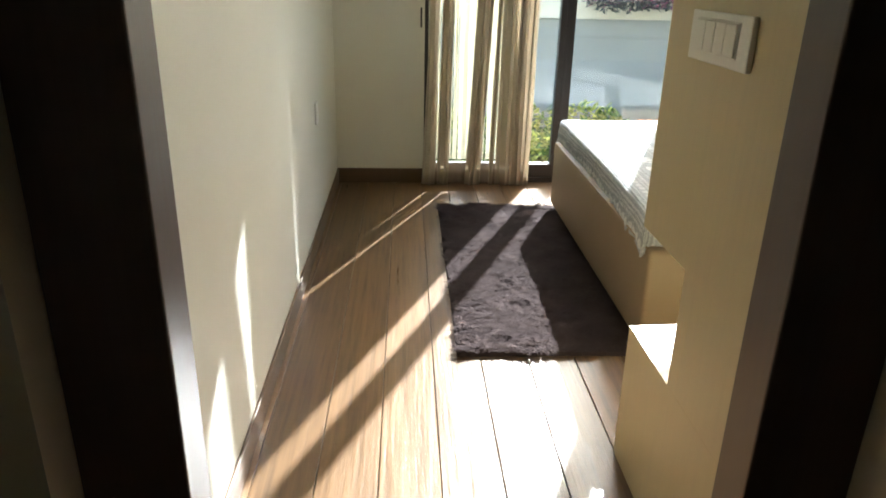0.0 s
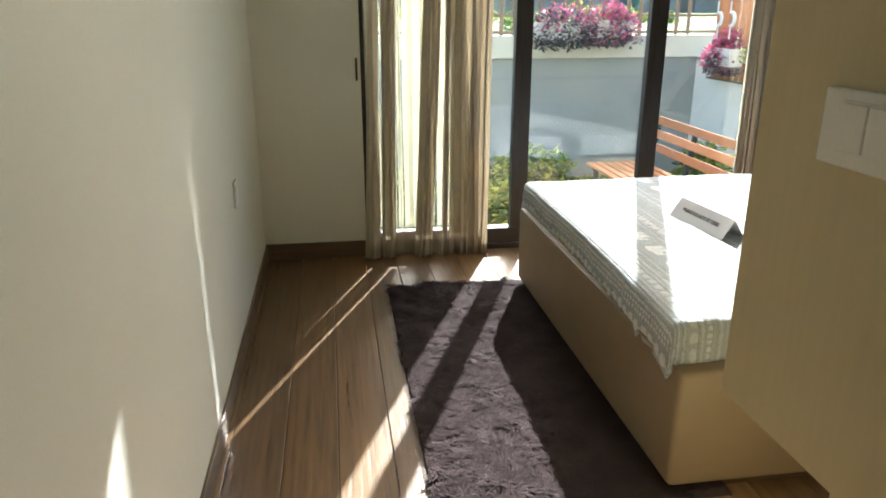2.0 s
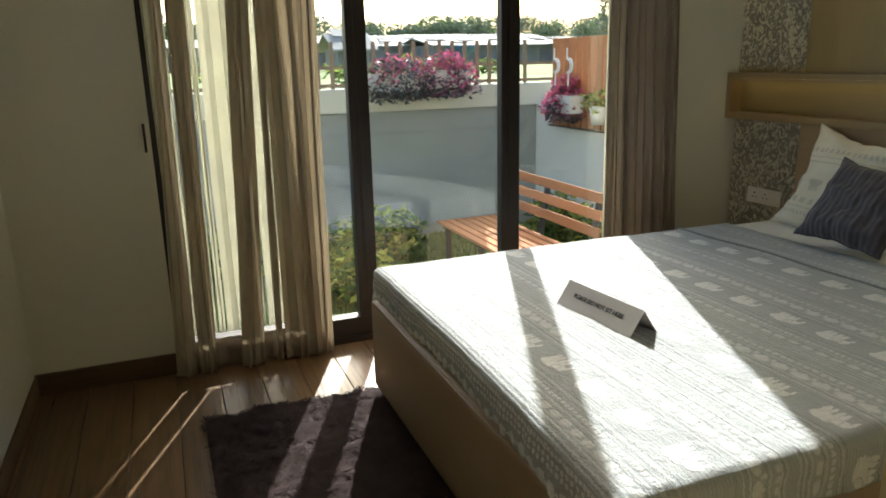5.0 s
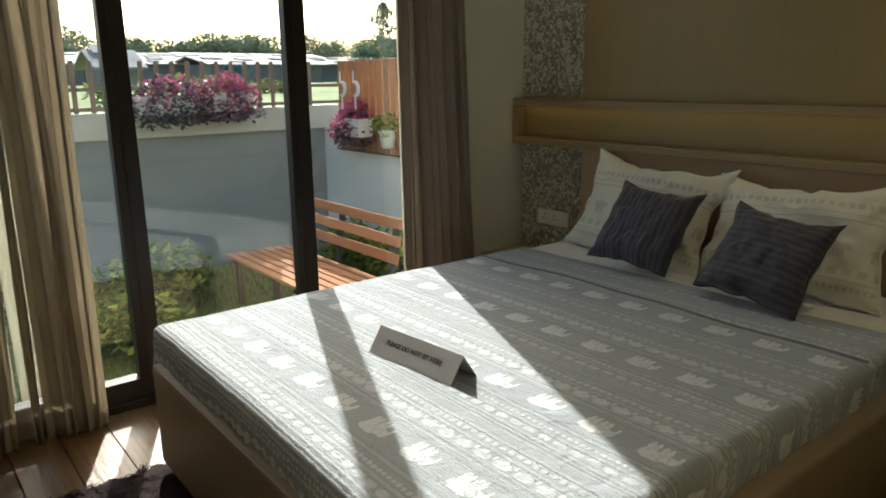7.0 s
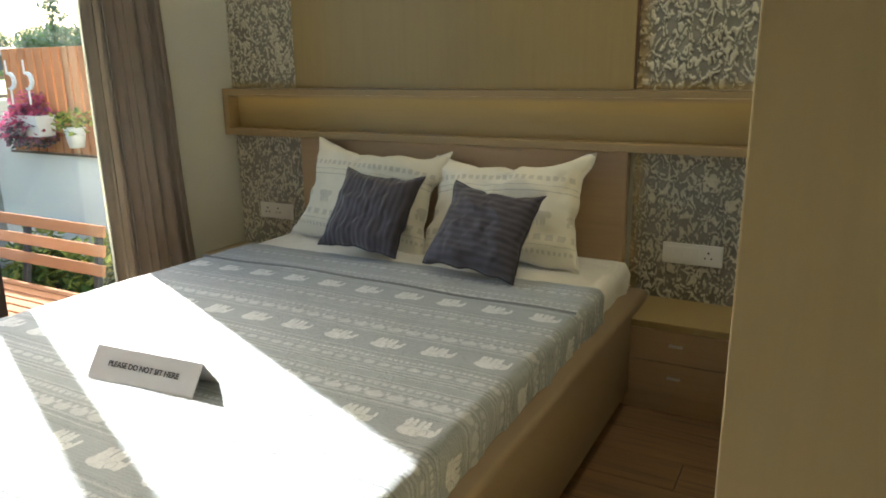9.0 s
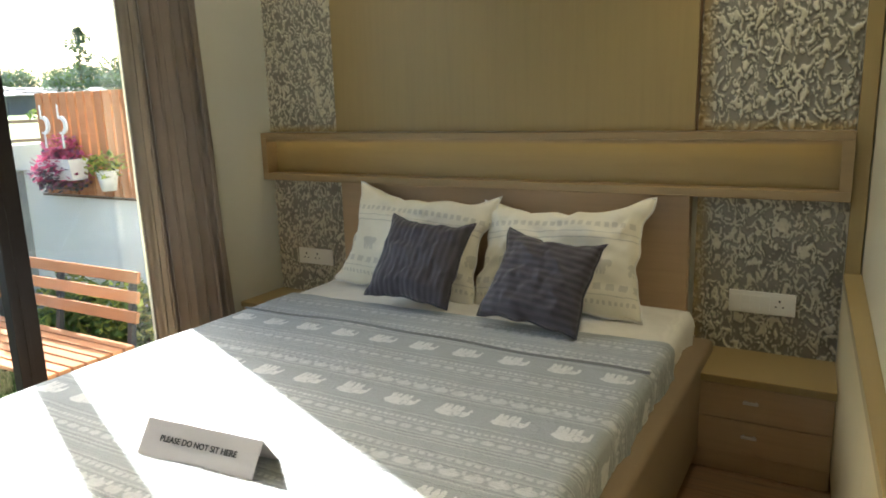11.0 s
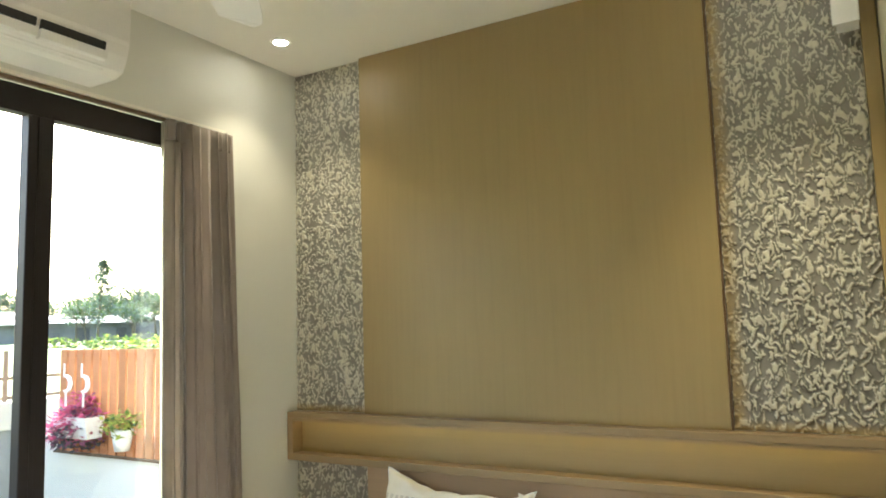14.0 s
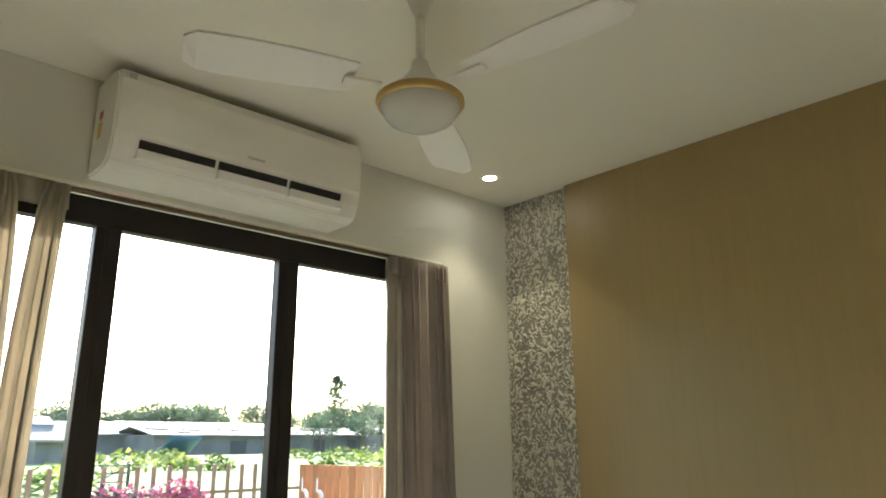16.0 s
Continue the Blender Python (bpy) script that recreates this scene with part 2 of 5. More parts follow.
def spread_mat(name, ground, mark):
    """Woven bedspread: rows of rounded blocks, dashes and thin lines in u (along the bed) and v (across)."""
    m, nt, b = node_mat(name)
    uv = nt.nodes.new("ShaderNodeUVMap")
    wob = nt.nodes.new("ShaderNodeTexNoise")
    wob.inputs["Scale"].default_value = 110
    nt.links.new(uv.outputs[0], wob.inputs["Vector"])
    mixv = nt.nodes.new("ShaderNodeVectorMath")
    mixv.operation = "MULTIPLY_ADD"
    mixv.inputs[1].default_value = (0.012, 0.012, 0)
    nt.links.new(wob.outputs["Color"], mixv.inputs[0])
    nt.links.new(uv.outputs[0], mixv.inputs[2])
    sep = nt.nodes.new("ShaderNodeSeparateXYZ")
    nt.links.new(mixv.outputs[0], sep.inputs[0])
    u, v = sep.outputs["X"], sep.outputs["Y"]

    def op(kind, a, c=None, d=None):
        n = nt.nodes.new("ShaderNodeMath")
        n.operation = kind
        for i, val in enumerate((a, c, d)):
            if val is None:
                continue
            if isinstance(val, bpy.types.NodeSocket):
                nt.links.new(val, n.inputs[i])
            else:
                n.inputs[i].default_value = val
        return n.outputs[0]

    def wrap(x, period, shift):
        return op("SUBTRACT", op("MODULO", op("ADD", x, shift + 50 * period), period), period / 2)

    def soft(x, edge, width):
        """1 where x is under edge."""
        return op("MINIMUM", op("MAXIMUM", op("DIVIDE", op("SUBTRACT", edge, x), width), 0.0), 1.0)

    def near(x, half, width=0.003):
        return soft(op("ABSOLUTE", x), half, width)

    def both(a, c):
        return op("MULTIPLY", a, c)

    def oval(x, y, rx, ry, width=0.35):
        """Soft filled oval of half sizes rx, ry."""
        return soft(op("ADD", op("POWER", op("ABSOLUTE", op("DIVIDE", x, rx)), 2.4), op("POWER", op("ABSOLUTE", op("DIVIDE", y, ry)), 2.4)), 1.0 + width / 2, width)

    P = 0.38
    row = wrap(u, P, -0.1)
    col = wrap(v, 0.16, 0.0)
    erow, ecol = op("MULTIPLY", row, 1.2), op("MULTIPLY", col, 1.2)

    def at(x, o):
        return op("SUBTRACT", x, o)

    # large motif: a plump rounded body, a lobe at one end, a thin tail and four stubby feet
    big = oval(at(erow, -0.008), at(ecol, 0.004), 0.024, 0.042)
    big = op("MAXIMUM", big, oval(at(erow, -0.004), at(ecol, -0.042), 0.018, 0.021))
    big = op("MAXIMUM", big, oval(at(erow, 0.014), at(ecol, -0.06), 0.022, 0.006))
    for o in (-0.024, -0.006, 0.016, 0.034):
        big = op("MAXIMUM", big, oval(at(erow, 0.026), at(ecol, o), 0.025, 0.0085))
    # a curved gap marks the ear
    ear = op("ABSOLUTE", op("SUBTRACT", op("ADD", op("POWER", op("DIVIDE", at(erow, -0.008), 0.016), 2.0), op("POWER", op("DIVIDE", at(ecol, -0.028), 0.013), 2.0)), 1.0))
    big = op("MULTIPLY", big, op("SUBTRACT", 1.0, op("MULTIPLY", soft(ear, 0.35, 0.3), 0.75)))
    # rows of small lumps and dashes
    small = oval(at(row, 0.105), wrap(v, 0.06, 0.02), 0.014, 0.024, 0.7)
    small = op("MAXIMUM", small, oval(at(row, 0.118), wrap(v, 0.03, 0.005), 0.009, 0.006, 0.7))
    small2 = oval(at(row, -0.122), wrap(v, 0.045, 0.0), 0.010, 0.017, 0.8)
    dots = oval(at(row, 0.155), wrap(v, 0.024, 0.0), 0.007, 0.0085, 0.8)
    dots2 = oval(at(row, -0.085), wrap(v, 0.018, 0.0), 0.0055, 0.0065, 0.8)
    lines = near(op("SUBTRACT", row, 0.07), 0.003, 0.003)
    for o in (0.135, -0.143, -0.157, -0.17, 0.175, 0.163, 0.086, -0.06, -0.102):
        lines = op("MAXIMUM", lines, near(op("SUBTRACT", row, o), 0.003, 0.0035))
    allm = op("MAXIMUM", op("MAXIMUM", big, op("MULTIPLY", small, 0.62)), op("MAXIMUM", op("MAXIMUM", op("MULTIPLY", small2, 0.55), op("MULTIPLY", dots, 0.5)), op("MAXIMUM", op("MULTIPLY", dots2, 0.6), op("MULTIPLY", lines, 0.6))))
    # border along the foot: a row of round lumps over rows of dots
    foot = soft(u, 1.256, 0.004)
    border = oval(at(u, 1.168), wrap(v, 0.05, 0.0), 0.015, 0.017, 0.5)
    border = op("MAXIMUM", border, oval(at(u, 1.168), wrap(v, 0.05, 0.025), 0.005, 0.005, 0.6))
    for o, per in ((1.205, 0.02), (1.222, 0.02), (1.24, 0.016)):
        border = op("MAXIMUM", border, oval(at(u, o), wrap(v, per, 0.0), 0.0055, 0.0065, 0.7))
    allm = op("ADD", op("MULTIPLY", allm, op("SUBTRACT", 1.0, foot)), op("MULTIPLY", border, foot))
    dark = near(at(row, 0.0785), 0.0016, 0.0016)
    for o in (0.128, -0.15, -0.164, 0.169, -0.067, -0.11, 0.052, -0.05):
        dark = op("MAXIMUM", dark, near(op("SUBTRACT", row, o), 0.0016, 0.0016))
    thread = wrap(u, 0.0085, 0.0)
    rib = near(thread, 0.0022, 0.002)
    wr = nt.nodes.new("ShaderNodeTexNoise")
    wr.inputs["Scale"].default_value, wr.inputs["Detail"].default_value, wr.inputs["Distortion"].default_value = 22, 5, 1.2
    nt.links.new(uv.outputs[0], wr.inputs["Vector"])
    n = nt.nodes.new("ShaderNodeTexNoise")
    n.inputs["Scale"].default_value = 420
    nt.links.new(uv.outputs[0], n.inputs["Vector"])
    n2 = nt.nodes.new("ShaderNodeTexNoise")
    n2.inputs["Scale"].default_value = 14
    nt.links.new(uv.outputs[0], n2.inputs["Vector"])
    br = nt.nodes.new("ShaderNodeTexNoise")
    br.inputs["Scale"].default_value, br.inputs["Detail"].default_value = 60, 3
    nt.links.new(uv.outputs[0], br.inputs["Vector"])
    allm = op("MULTIPLY", allm, op("ADD", 0.12, op("ADD", op("MULTIPLY", n2.outputs["Fac"], 0.5), op("MULTIPLY", br.outputs["Fac"], 1.2))))
    pk = nt.nodes.new("ShaderNodeMapping")
    pk.inputs["Scale"].default_value = (75, 26, 1)
    nt.links.new(uv.outputs[0], pk.inputs["Vector"])
    pucker = noise_tex(nt, pk.outputs[0], 1.0, 4, 0.6)
    allm = op("MINIMUM", allm, 1.0)
    g = mixc(nt, n2.outputs["Fac"], shade(ground, 0.88), shade(ground, 1.12))
    g = mixc(nt, op("ADD", op("MULTIPLY", n.outputs["Fac"], 0.2), op("MULTIPLY", rib, 0.13)), g, shade(mark, 0.9))
    g = mixc(nt, op("MULTIPLY", dark, 0.55), g, shade(ground, 0.45))
    nt.links.new(mixc(nt, op("MULTIPLY", allm, 0.85), g, mark), b.inputs["Base Color"])
    b.inputs["Roughness"].default_value = 0.9
    b.inputs["Sheen Weight"].default_value = 0.1
    add_bump(nt, b, op("ADD", op("ADD", op("SUBTRACT", op("MULTIPLY", allm, 0.9), op("MULTIPLY", dark, 0.6)), op("ADD", op("MULTIPLY", wr.outputs["Fac"], 2.4), op("MULTIPLY", pucker, 1.6))), op("ADD", op("MULTIPLY", n.outputs["Fac"], 0.5), op("MULTIPLY", rib, 0.25))), 0.75, 0.0036)
    return m


SPREAD = spread_mat("grey_patterned_bedspread", (0.355, 0.39, 0.41), (0.82, 0.825, 0.81))

SPREAD_CREASE = cloth_mat("dark_crease_cloth", (0.19, 0.20, 0.205), 0.0)
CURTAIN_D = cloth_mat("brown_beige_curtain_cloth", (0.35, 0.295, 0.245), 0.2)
# paler copy of the brown-beige cloth, with sunlight put into its colour
CURTAIN_SUNLIT = cloth_mat("sunlit_curtain_cloth", (0.42, 0.37, 0.30), 0.28)
LINING = cloth_mat("pale_sheer_lining", (0.66, 0.65, 0.54), 0.45, sheer=0.1)
CARD = plain_mat("white_card", (0.70, 0.66, 0.64), 0.7, 0.03, 6, 300, 0.05)
METAL = plain_mat("brushed_metal", (0.62, 0.6, 0.56), 0.32, 0.08, 30, 400, 0.05, metal=0.9)
WHITE_AC = plain_mat("white_enamel", (0.84, 0.82, 0.76), 0.5, 0.015, 4, 200, 0.0, spec=0.25)
STICK_Y = plain_mat("yellow_sticker", (0.7, 0.5, 0.08), 0.5, bump=0)
STICK_R = plain_mat("red_sticker", (0.5, 0.08, 0.06), 0.5, bump=0)
LAMP = glow_mat("lamp_lens", (1.0, 0.92, 0.78), 14.0)
RIB_EDGE = plain_mat("dark_cushion_edge", (0.05, 0.05, 0.065), 0.8)


def rib_mat(name, axis):
    m, nt, b = node_mat(name)
    v = coords(nt)
    w = nt.nodes.new("ShaderNodeTexWave")
    w.wave_type, w.bands_direction = "BANDS", axis
    w.inputs["Scale"].default_value, w.inputs["Distortion"].default_value = 13.0, 0.6
    w.inputs["Detail Scale"].default_value = 3.0
    nt.links.new(v, w.inputs["Vector"])
    n = noise_tex(nt, v, 220, 3)
    c = ramp(nt, w.outputs["Fac"], [(0.25, (0.027, 0.022, 0.034)), (0.75, (0.060, 0.049, 0.068))])
    nt.links.new(mixc(nt, 0.2, c, mixc(nt, n, (0.03, 0.03, 0.04), (0.13, 0.12, 0.14))), b.inputs["Base Color"])
    b.inputs["Roughness"].default_value = 0.6
    b.inputs["Sheen Weight"].default_value = 0.25
    add_bump(nt, b, w.outputs["Fac"], 0.5, 0.003)
    return m


RIB_V, RIB_H = rib_mat("ribbed_cushion_upright", "Y"), rib_mat("ribbed_cushion_level", "Z")


def pillow_mat():
    """Cream cotton with grey bands of small blocks."""
    m, nt, b = node_mat("cream_printed_cotton")
    tc = nt.nodes.new("ShaderNodeTexCoord")
    sep = nt.nodes.new("ShaderNodeSeparateXYZ")
    nt.links.new(tc.outputs["Object"], sep.inputs[0])

    def op(kind, a, c=None):
        n = nt.nodes.new("ShaderNodeMath")
        n.operation = kind
        for i, val in enumerate((a, c)):
            if isinstance(val, bpy.types.NodeSocket):
                nt.links.new(val, n.inputs[i])
            elif val is not None:
                n.inputs[i].default_value = val
        return n.outputs[0]

    y, z = sep.outputs["Y"], sep.outputs["Z"]
    v = coords(nt)
    frac = noise_tex(nt, v, 70, 3)

    warp = nt.nodes.new("ShaderNodeTexNoise")
    warp.inputs["Scale"].default_value = 60
    nt.links.new(v, warp.inputs["Vector"])
    y = op("ADD", y, op("MULTIPLY", warp.outputs["Fac"], 0.012))
    z = op("ADD", z, op("MULTIPLY", frac, 0.008))

    def band(zc, half):
        return op("LESS_THAN", op("ABSOLUTE", op("SUBTRACT", z, zc)), half)

    def lump(y0, z0, ry, rz):
        """Oval print repeated along the pillow."""
        yy = op("SUBTRACT", op("MODULO", op("ADD", y, 20 + y0), 0.125), 0.0625)
        return op("LESS_THAN", op("ADD", op("POWER", op("ABSOLUTE", op("DIVIDE", yy, ry)), 2.0), op("POWER", op("ABSOLUTE", op("DIVIDE", op("SUBTRACT", z, z0), rz)), 2.0)), 1.0)

    def dash(period, duty, shift=0.0):
        return op("LESS_THAN", op("MODULO", op("ADD", y, 20 + shift), period), period * duty)

    rows = op("MAXIMUM", lump(0.0, -0.035, 0.03, 0.018), lump(0.03, -0.032, 0.016, 0.014))
    for o in (-0.02, -0.006, 0.01, 0.022):
        rows = op("MAXIMUM", rows, lump(o, -0.056, 0.0055, 0.016))
    rows = op("MULTIPLY", rows, op("GREATER_THAN", frac, 0.3))
    rows = op("MAXIMUM", rows, op("MULTIPLY", band(-0.115, 0.012), dash(0.045, 0.6)))
    rows = op("MAXIMUM", rows, op("MULTIPLY", band(0.118, 0.010), dash(0.03, 0.6)))
    rows = op("MAXIMUM", rows, op("MULTIPLY", band(-0.17, 0.007), dash(0.02, 0.5)))
    lines = op("MAXIMUM", band(0.062, 0.002), op("MAXIMUM", band(0.085, 0.0015), band(-0.145, 0.0015)))
    fac = op("MAXIMUM", op("MULTIPLY", rows, 0.30), op("MULTIPLY", lines, 0.4))
    base = ramp(nt, noise_tex(nt, v, 7, 4), [(0.3, (0.78, 0.74, 0.61)), (0.7, (0.85, 0.81, 0.69))])
    nt.links.new(mixc(nt, fac, base, (0.22, 0.21, 0.19)), b.inputs["Base Color"])
    b.inputs["Roughness"].default_value = 0.9
    add_bump(nt, b, noise_tex(nt, v, 400, 2), 0.1, 0.0006)
    return m


PILLOW = pillow_mat()


def bowl_mat():
    m, nt, b = node_mat("ribbed_lamp_glass")
    b.inputs["Base Color"].default_value = (0.86, 0.84, 0.76, 1)
    b.inputs["Roughness"].default_value = 0.12
    b.inputs["Transmission Weight"].default_value = 0.55
    b.inputs["IOR"].default_value = 1.35
    v = coords(nt)
    add_bump(nt, b, noise_tex(nt, v, 18, 2), 0.3, 0.004)
    return m


BOWL = bowl_mat()


def leaf_mat(name, col, through=0.35):
    m, nt, b = node_mat(name)
    gi = nt.nodes.new("ShaderNodeNewGeometry")
    c = ramp(nt, gi.outputs["Random Per Island"], [(0.0, shade(col, 0.6)), (0.6, col), (1.0, shade(col, 1.5))])
    nt.links.new(c, b.inputs["Base Color"])
    b.inputs["Roughness"].default_value = 0.8
    b.inputs["Specular IOR Level"].default_value = 0.2
    tl = nt.nodes.new("ShaderNodeBsdfTranslucent")
    nt.links.new(c, tl.inputs[0])
    mx = nt.nodes.new("ShaderNodeMixShader")
    mx.inputs[0].default_value = through
    nt.links.new(b.outputs[0], mx.inputs[1])
    nt.links.new(tl.outputs[0], mx.inputs[2])
    nt.links.new(mx.outputs[0], nt.nodes["Material Output"].inputs["Surface"])
    return m


GRASS = plain_mat("field_grass", (0.17, 0.23, 0.06), 0.95, 0.35, 0.35, 9, 0.4, 0.02)
CONCRETE = plain_mat("pale_concrete", (0.42, 0.40, 0.36), 0.85, 0.12, 3, 60, 0.2)
GREYWALL = plain_mat("grey_render", (0.27, 0.285, 0.28), 0.85, 0.1, 1.6, 50, 0.2)
CREAMWALL = plain_mat("cream_render", (0.62, 0.60, 0.50), 0.8, 0.06, 2, 60, 0.12)
WHITEWALL = plain_mat("white_render", (0.86, 0.85, 0.80), 0.8, 0.05, 2, 60, 0.12)
PICKET = wood_mat("fence_brown", (0.26, 0.17, 0.11), 2, 0.6, 0.2, 0.1)
TEAK = wood_mat("orange_teak", (0.50, 0.225, 0.105), 1, 0.8, 0.2, 0.15, per_piece=0.15)
TEAK.node_tree.nodes["Principled BSDF"].inputs["Specular IOR Level"].default_value = 0.15
IRON = plain_mat("dark_iron", (0.03, 0.03, 0.03), 0.5, 0.1)
POT = plain_mat("white_pot", (0.75, 0.74, 0.70), 0.5, 0.04)
SOIL = plain_mat("dark_soil", (0.05, 0.035, 0.025), 0.95, 0.2, 20)
BARK = plain_mat("grey_bark", (0.13, 0.10, 0.075), 0.9, 0.2, 6, 40, 0.4, 0.01)
SHEDWALL = plain_mat("weathered_boards", (0.21, 0.20, 0.20), 0.85, 0.3, 0.8, 6, 0.2, 0.01)
SHEDROOF = plain_mat("pale_sheet_metal", (0.30, 0.285, 0.27), 0.75, 0.45, 0.5, 8, 0.2, 0.01)
SHEDDARK = plain_mat("dark_opening", (0.12, 0.11, 0.11), 0.9)
TARP = plain_mat("blue_tarpaulin", (0.05, 0.14, 0.35), 0.5, 0.15)
LEAF_RED = leaf_mat("crimson_leaf", (0.52, 0.10, 0.20))
LEAF_PURPLE = leaf_mat("purple_leaf", (0.30, 0.12, 0.22))
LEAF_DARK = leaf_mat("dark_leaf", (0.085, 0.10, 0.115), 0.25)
LEAF_GREEN = leaf_mat("green_leaf", (0.10, 0.17, 0.04))
LEAF_LIME = leaf_mat("lime_leaf", (0.36, 0.40, 0.08))
# leaves of distant trees, greyed and blued: haze mixed into the colour
LEAF_HAZED = leaf_mat("hazed_leaf", (0.17, 0.225, 0.18))


# ---- mesh helpers ----
def part(name, bm, material, parent=None, label="", smooth=False):
    me = bpy.data.meshes.new(name)
    if smooth:
        for f in bm.faces:
            f.smooth = True
    bm.to_mesh(me)
    bm.free()
    me.materials.append(material)
    ob = new(name, me)
    ob.parent = parent
    if label:
        ob["label"] = label
    return ob


def thing(name, label, category, group="", kind="", at=(0, 0, 0)):
    ob = new(name)
    ob.location = at
    ob.empty_display_size = 0.1
    return tagged(ob, label, category, group, kind)


def add_box(bm, lo, hi, bevel=0.0, seg=2):
    r = bmesh.ops.create_cube(bm, size=1)
    vs = r["verts"]
    for v in vs:
        v.co = Vector([(a + b) / 2 + c * (b - a) for a, b, c in zip(lo, hi, v.co)])
    if bevel:
        es = list({e for v in vs for e in v.link_edges})
        bmesh.ops.bevel(bm, geom=es, offset=bevel, segments=seg, profile=0.5, affect="EDGES")
    return bm


def box(lo, hi, bevel=0.0, seg=2):
    return add_box(bmesh.new(), lo, hi, bevel, seg)


def prism(outline, axis, a, b):
    """A closed outline of 2D points swept from a to b along axis (0, 1 or 2)."""
    bm = bmesh.new()
    def P(p, s):
        q = list(p)
        q.insert(axis, s)
        return bm.verts.new(q)
    lo, hi = [P(p, a) for p in outline], [P(p, b) for p in outline]
    n = len(outline)
    bm.faces.new(lo)
    bm.faces.new(hi[::-1])
    for i in range(n):
        bm.faces.new((lo[(i + 1) % n], lo[i], hi[i], hi[(i + 1) % n]))
    bmesh.ops.recalc_face_normals(bm, faces=bm.faces)
    return bm


def lathe(profile, seg=32, centre=(0, 0)):
    """Rings of (radius, z) turned round a vertical axis."""
    bm = bmesh.new()
    rings = []
    for r, z in profile:
        if r < 1e-5:
            rings.append([bm.verts.new((centre[0], centre[1], z))])
        else:
            rings.append([bm.verts.new((centre[0] + r * math.cos(2 * math.pi * i / seg), centre[1] + r * math.sin(2 * math.pi * i / seg), z)) for i in range(seg)])
    for a, b in zip(rings, rings[1:]):
        for i in range(seg):
            j = (i + 1) % seg
            q = [a[i % len(a)], a[j % len(a)], b[j % len(b)], b[i % len(b)]]
            q = list(dict.fromkeys(q))
            if len(q) > 2:
                bm.faces.new(q)
    bmesh.ops.recalc_face_normals(bm, faces=bm.faces)
    return bm


def structure(name, bm, material, label, category="wall", smooth=False):
    return tagged(part(name, bm, material, None, "", smooth), label, category, "", "structure")


# ---- plan ----
XL, XR, YW, ZC = 0.0, 3.44, 4.5, 2.89
X_HEAD = 3.395
OPEN_L, OPEN_R, OPEN_T = 0.53, 2.94, 2.49

# ---- structure ----
floor = structure("floor", box((-1.6, -2.0, -0.12), (3.7, 4.75, -0.012)), FLOORGAP, "floor of brown wooden planks with dark joints", "floor")
structure("ceiling", box((-1.6, -2.0, ZC), (4.2, 4.8, ZC + 0.15)), CEIL, "plain white painted ceiling", "ceiling")
structure("wall_west", box((-0.2, 1.2, -0.012), (XL, 4.75, ZC)), WALL, "smooth cream painted bedroom wall")
structure("wall_east", box((XR, 1.2, -0.012), (3.7, 4.75, ZC)), WALL, "cream painted wall behind the bed panelling")
bm = box((XL, YW, -0.012), (OPEN_L, 4.75, ZC))
add_box(bm, (OPEN_R, YW, -0.012), (XR, 4.75, ZC))
add_box(bm, (OPEN_L, YW, OPEN_T), (OPEN_R, 4.75, ZC))
structure("wall_north", bm, WALL, "cream painted wall round the sliding window")
bm = box((-1.6, 1.02, -0.012), (-0.07, 1.2, ZC))
add_box(bm, (1.14, 1.02, -0.012), (4.2, 1.2, ZC))
add_box(bm, (-0.07, 1.02, 2.13), (1.14, 1.2, ZC))
structure("wall_south", bm, WALL, "cream painted wall round the bedroom door")
structure("wall_hall", box((-1.6, -2.2, -0.012), (4.2, -2.0, ZC)), WALL, "plain cream hallway wall")
bm = box((-1.8, -2.0, -0.012), (-1.6, 1.2, ZC))
add_box(bm, (4.2, -2.0, -0.012), (4.4, 1.2, ZC))
structure("wall_hall_side", bm, WALL, "plain cream hallway side wall")

# skirting boards
bm = box((0.0, YW - 0.014, 0.0), (OPEN_L, YW, 0.09), 0.003)
structure("baseboard_1", bm, SKIRT, "dark brown wooden skirting board under the window wall", "skirting board")
structure("baseboard_2", box((0.0, 1.21, 0.0), (0.010, YW - 0.014, 0.085), 0.003), SKIRT2, "slim brown wooden skirting along the plain wall", "skirting board")

# bedroom door frame, dark walnut
door = tagged(new("door_1"), "dark walnut door frame with an open doorway", "door frame", "", "structure")
part("jamb", box((-0.07, 1.1, 0.0), (0.09, 1.2, 2.13), 0.004), DOORWOOD, door)
part("jamb", box((0.966, 1.1, 0.0), (1.14, 1.2, 2.13), 0.004), DOORWOOD, door)
part("head", box((0.09, 1.1, 2.05), (0.966, 1.2, 2.13), 0.004), DOORWOOD, door)

# window: opening lined in paint, dark sliding frame with panes
win = tagged(new("window_1"), "dark brown aluminium sliding window with clear glass panes", "window", "", "structure")
YF0, YF1 = 4.535, 4.605
part("window_frame", box((OPEN_L, YF0, 2.36), (OPEN_R, 4.586, OPEN_T - 0.03), 0.003), FRAME, win, "dark head rail")
part("window_frame", box((OPEN_L, YF0, 0.0), (OPEN_R, YF1, 0.112), 0.003), FRAME, win, "dark bottom track")
part("window_frame", box((OPEN_L, YF0, 0.112), (OPEN_L + 0.07, YF1, 2.36), 0.003), FRAME, win)
part("window_frame", box((OPEN_R - 0.07, YF0, 0.112), (OPEN_R, YF1, 2.36), 0.003), FRAME, win)
part("track", box((OPEN_L, 4.515, 0.0), (OPEN_R, 4.533, 0.03), 0.002), FRAME, win, "raised sliding track")
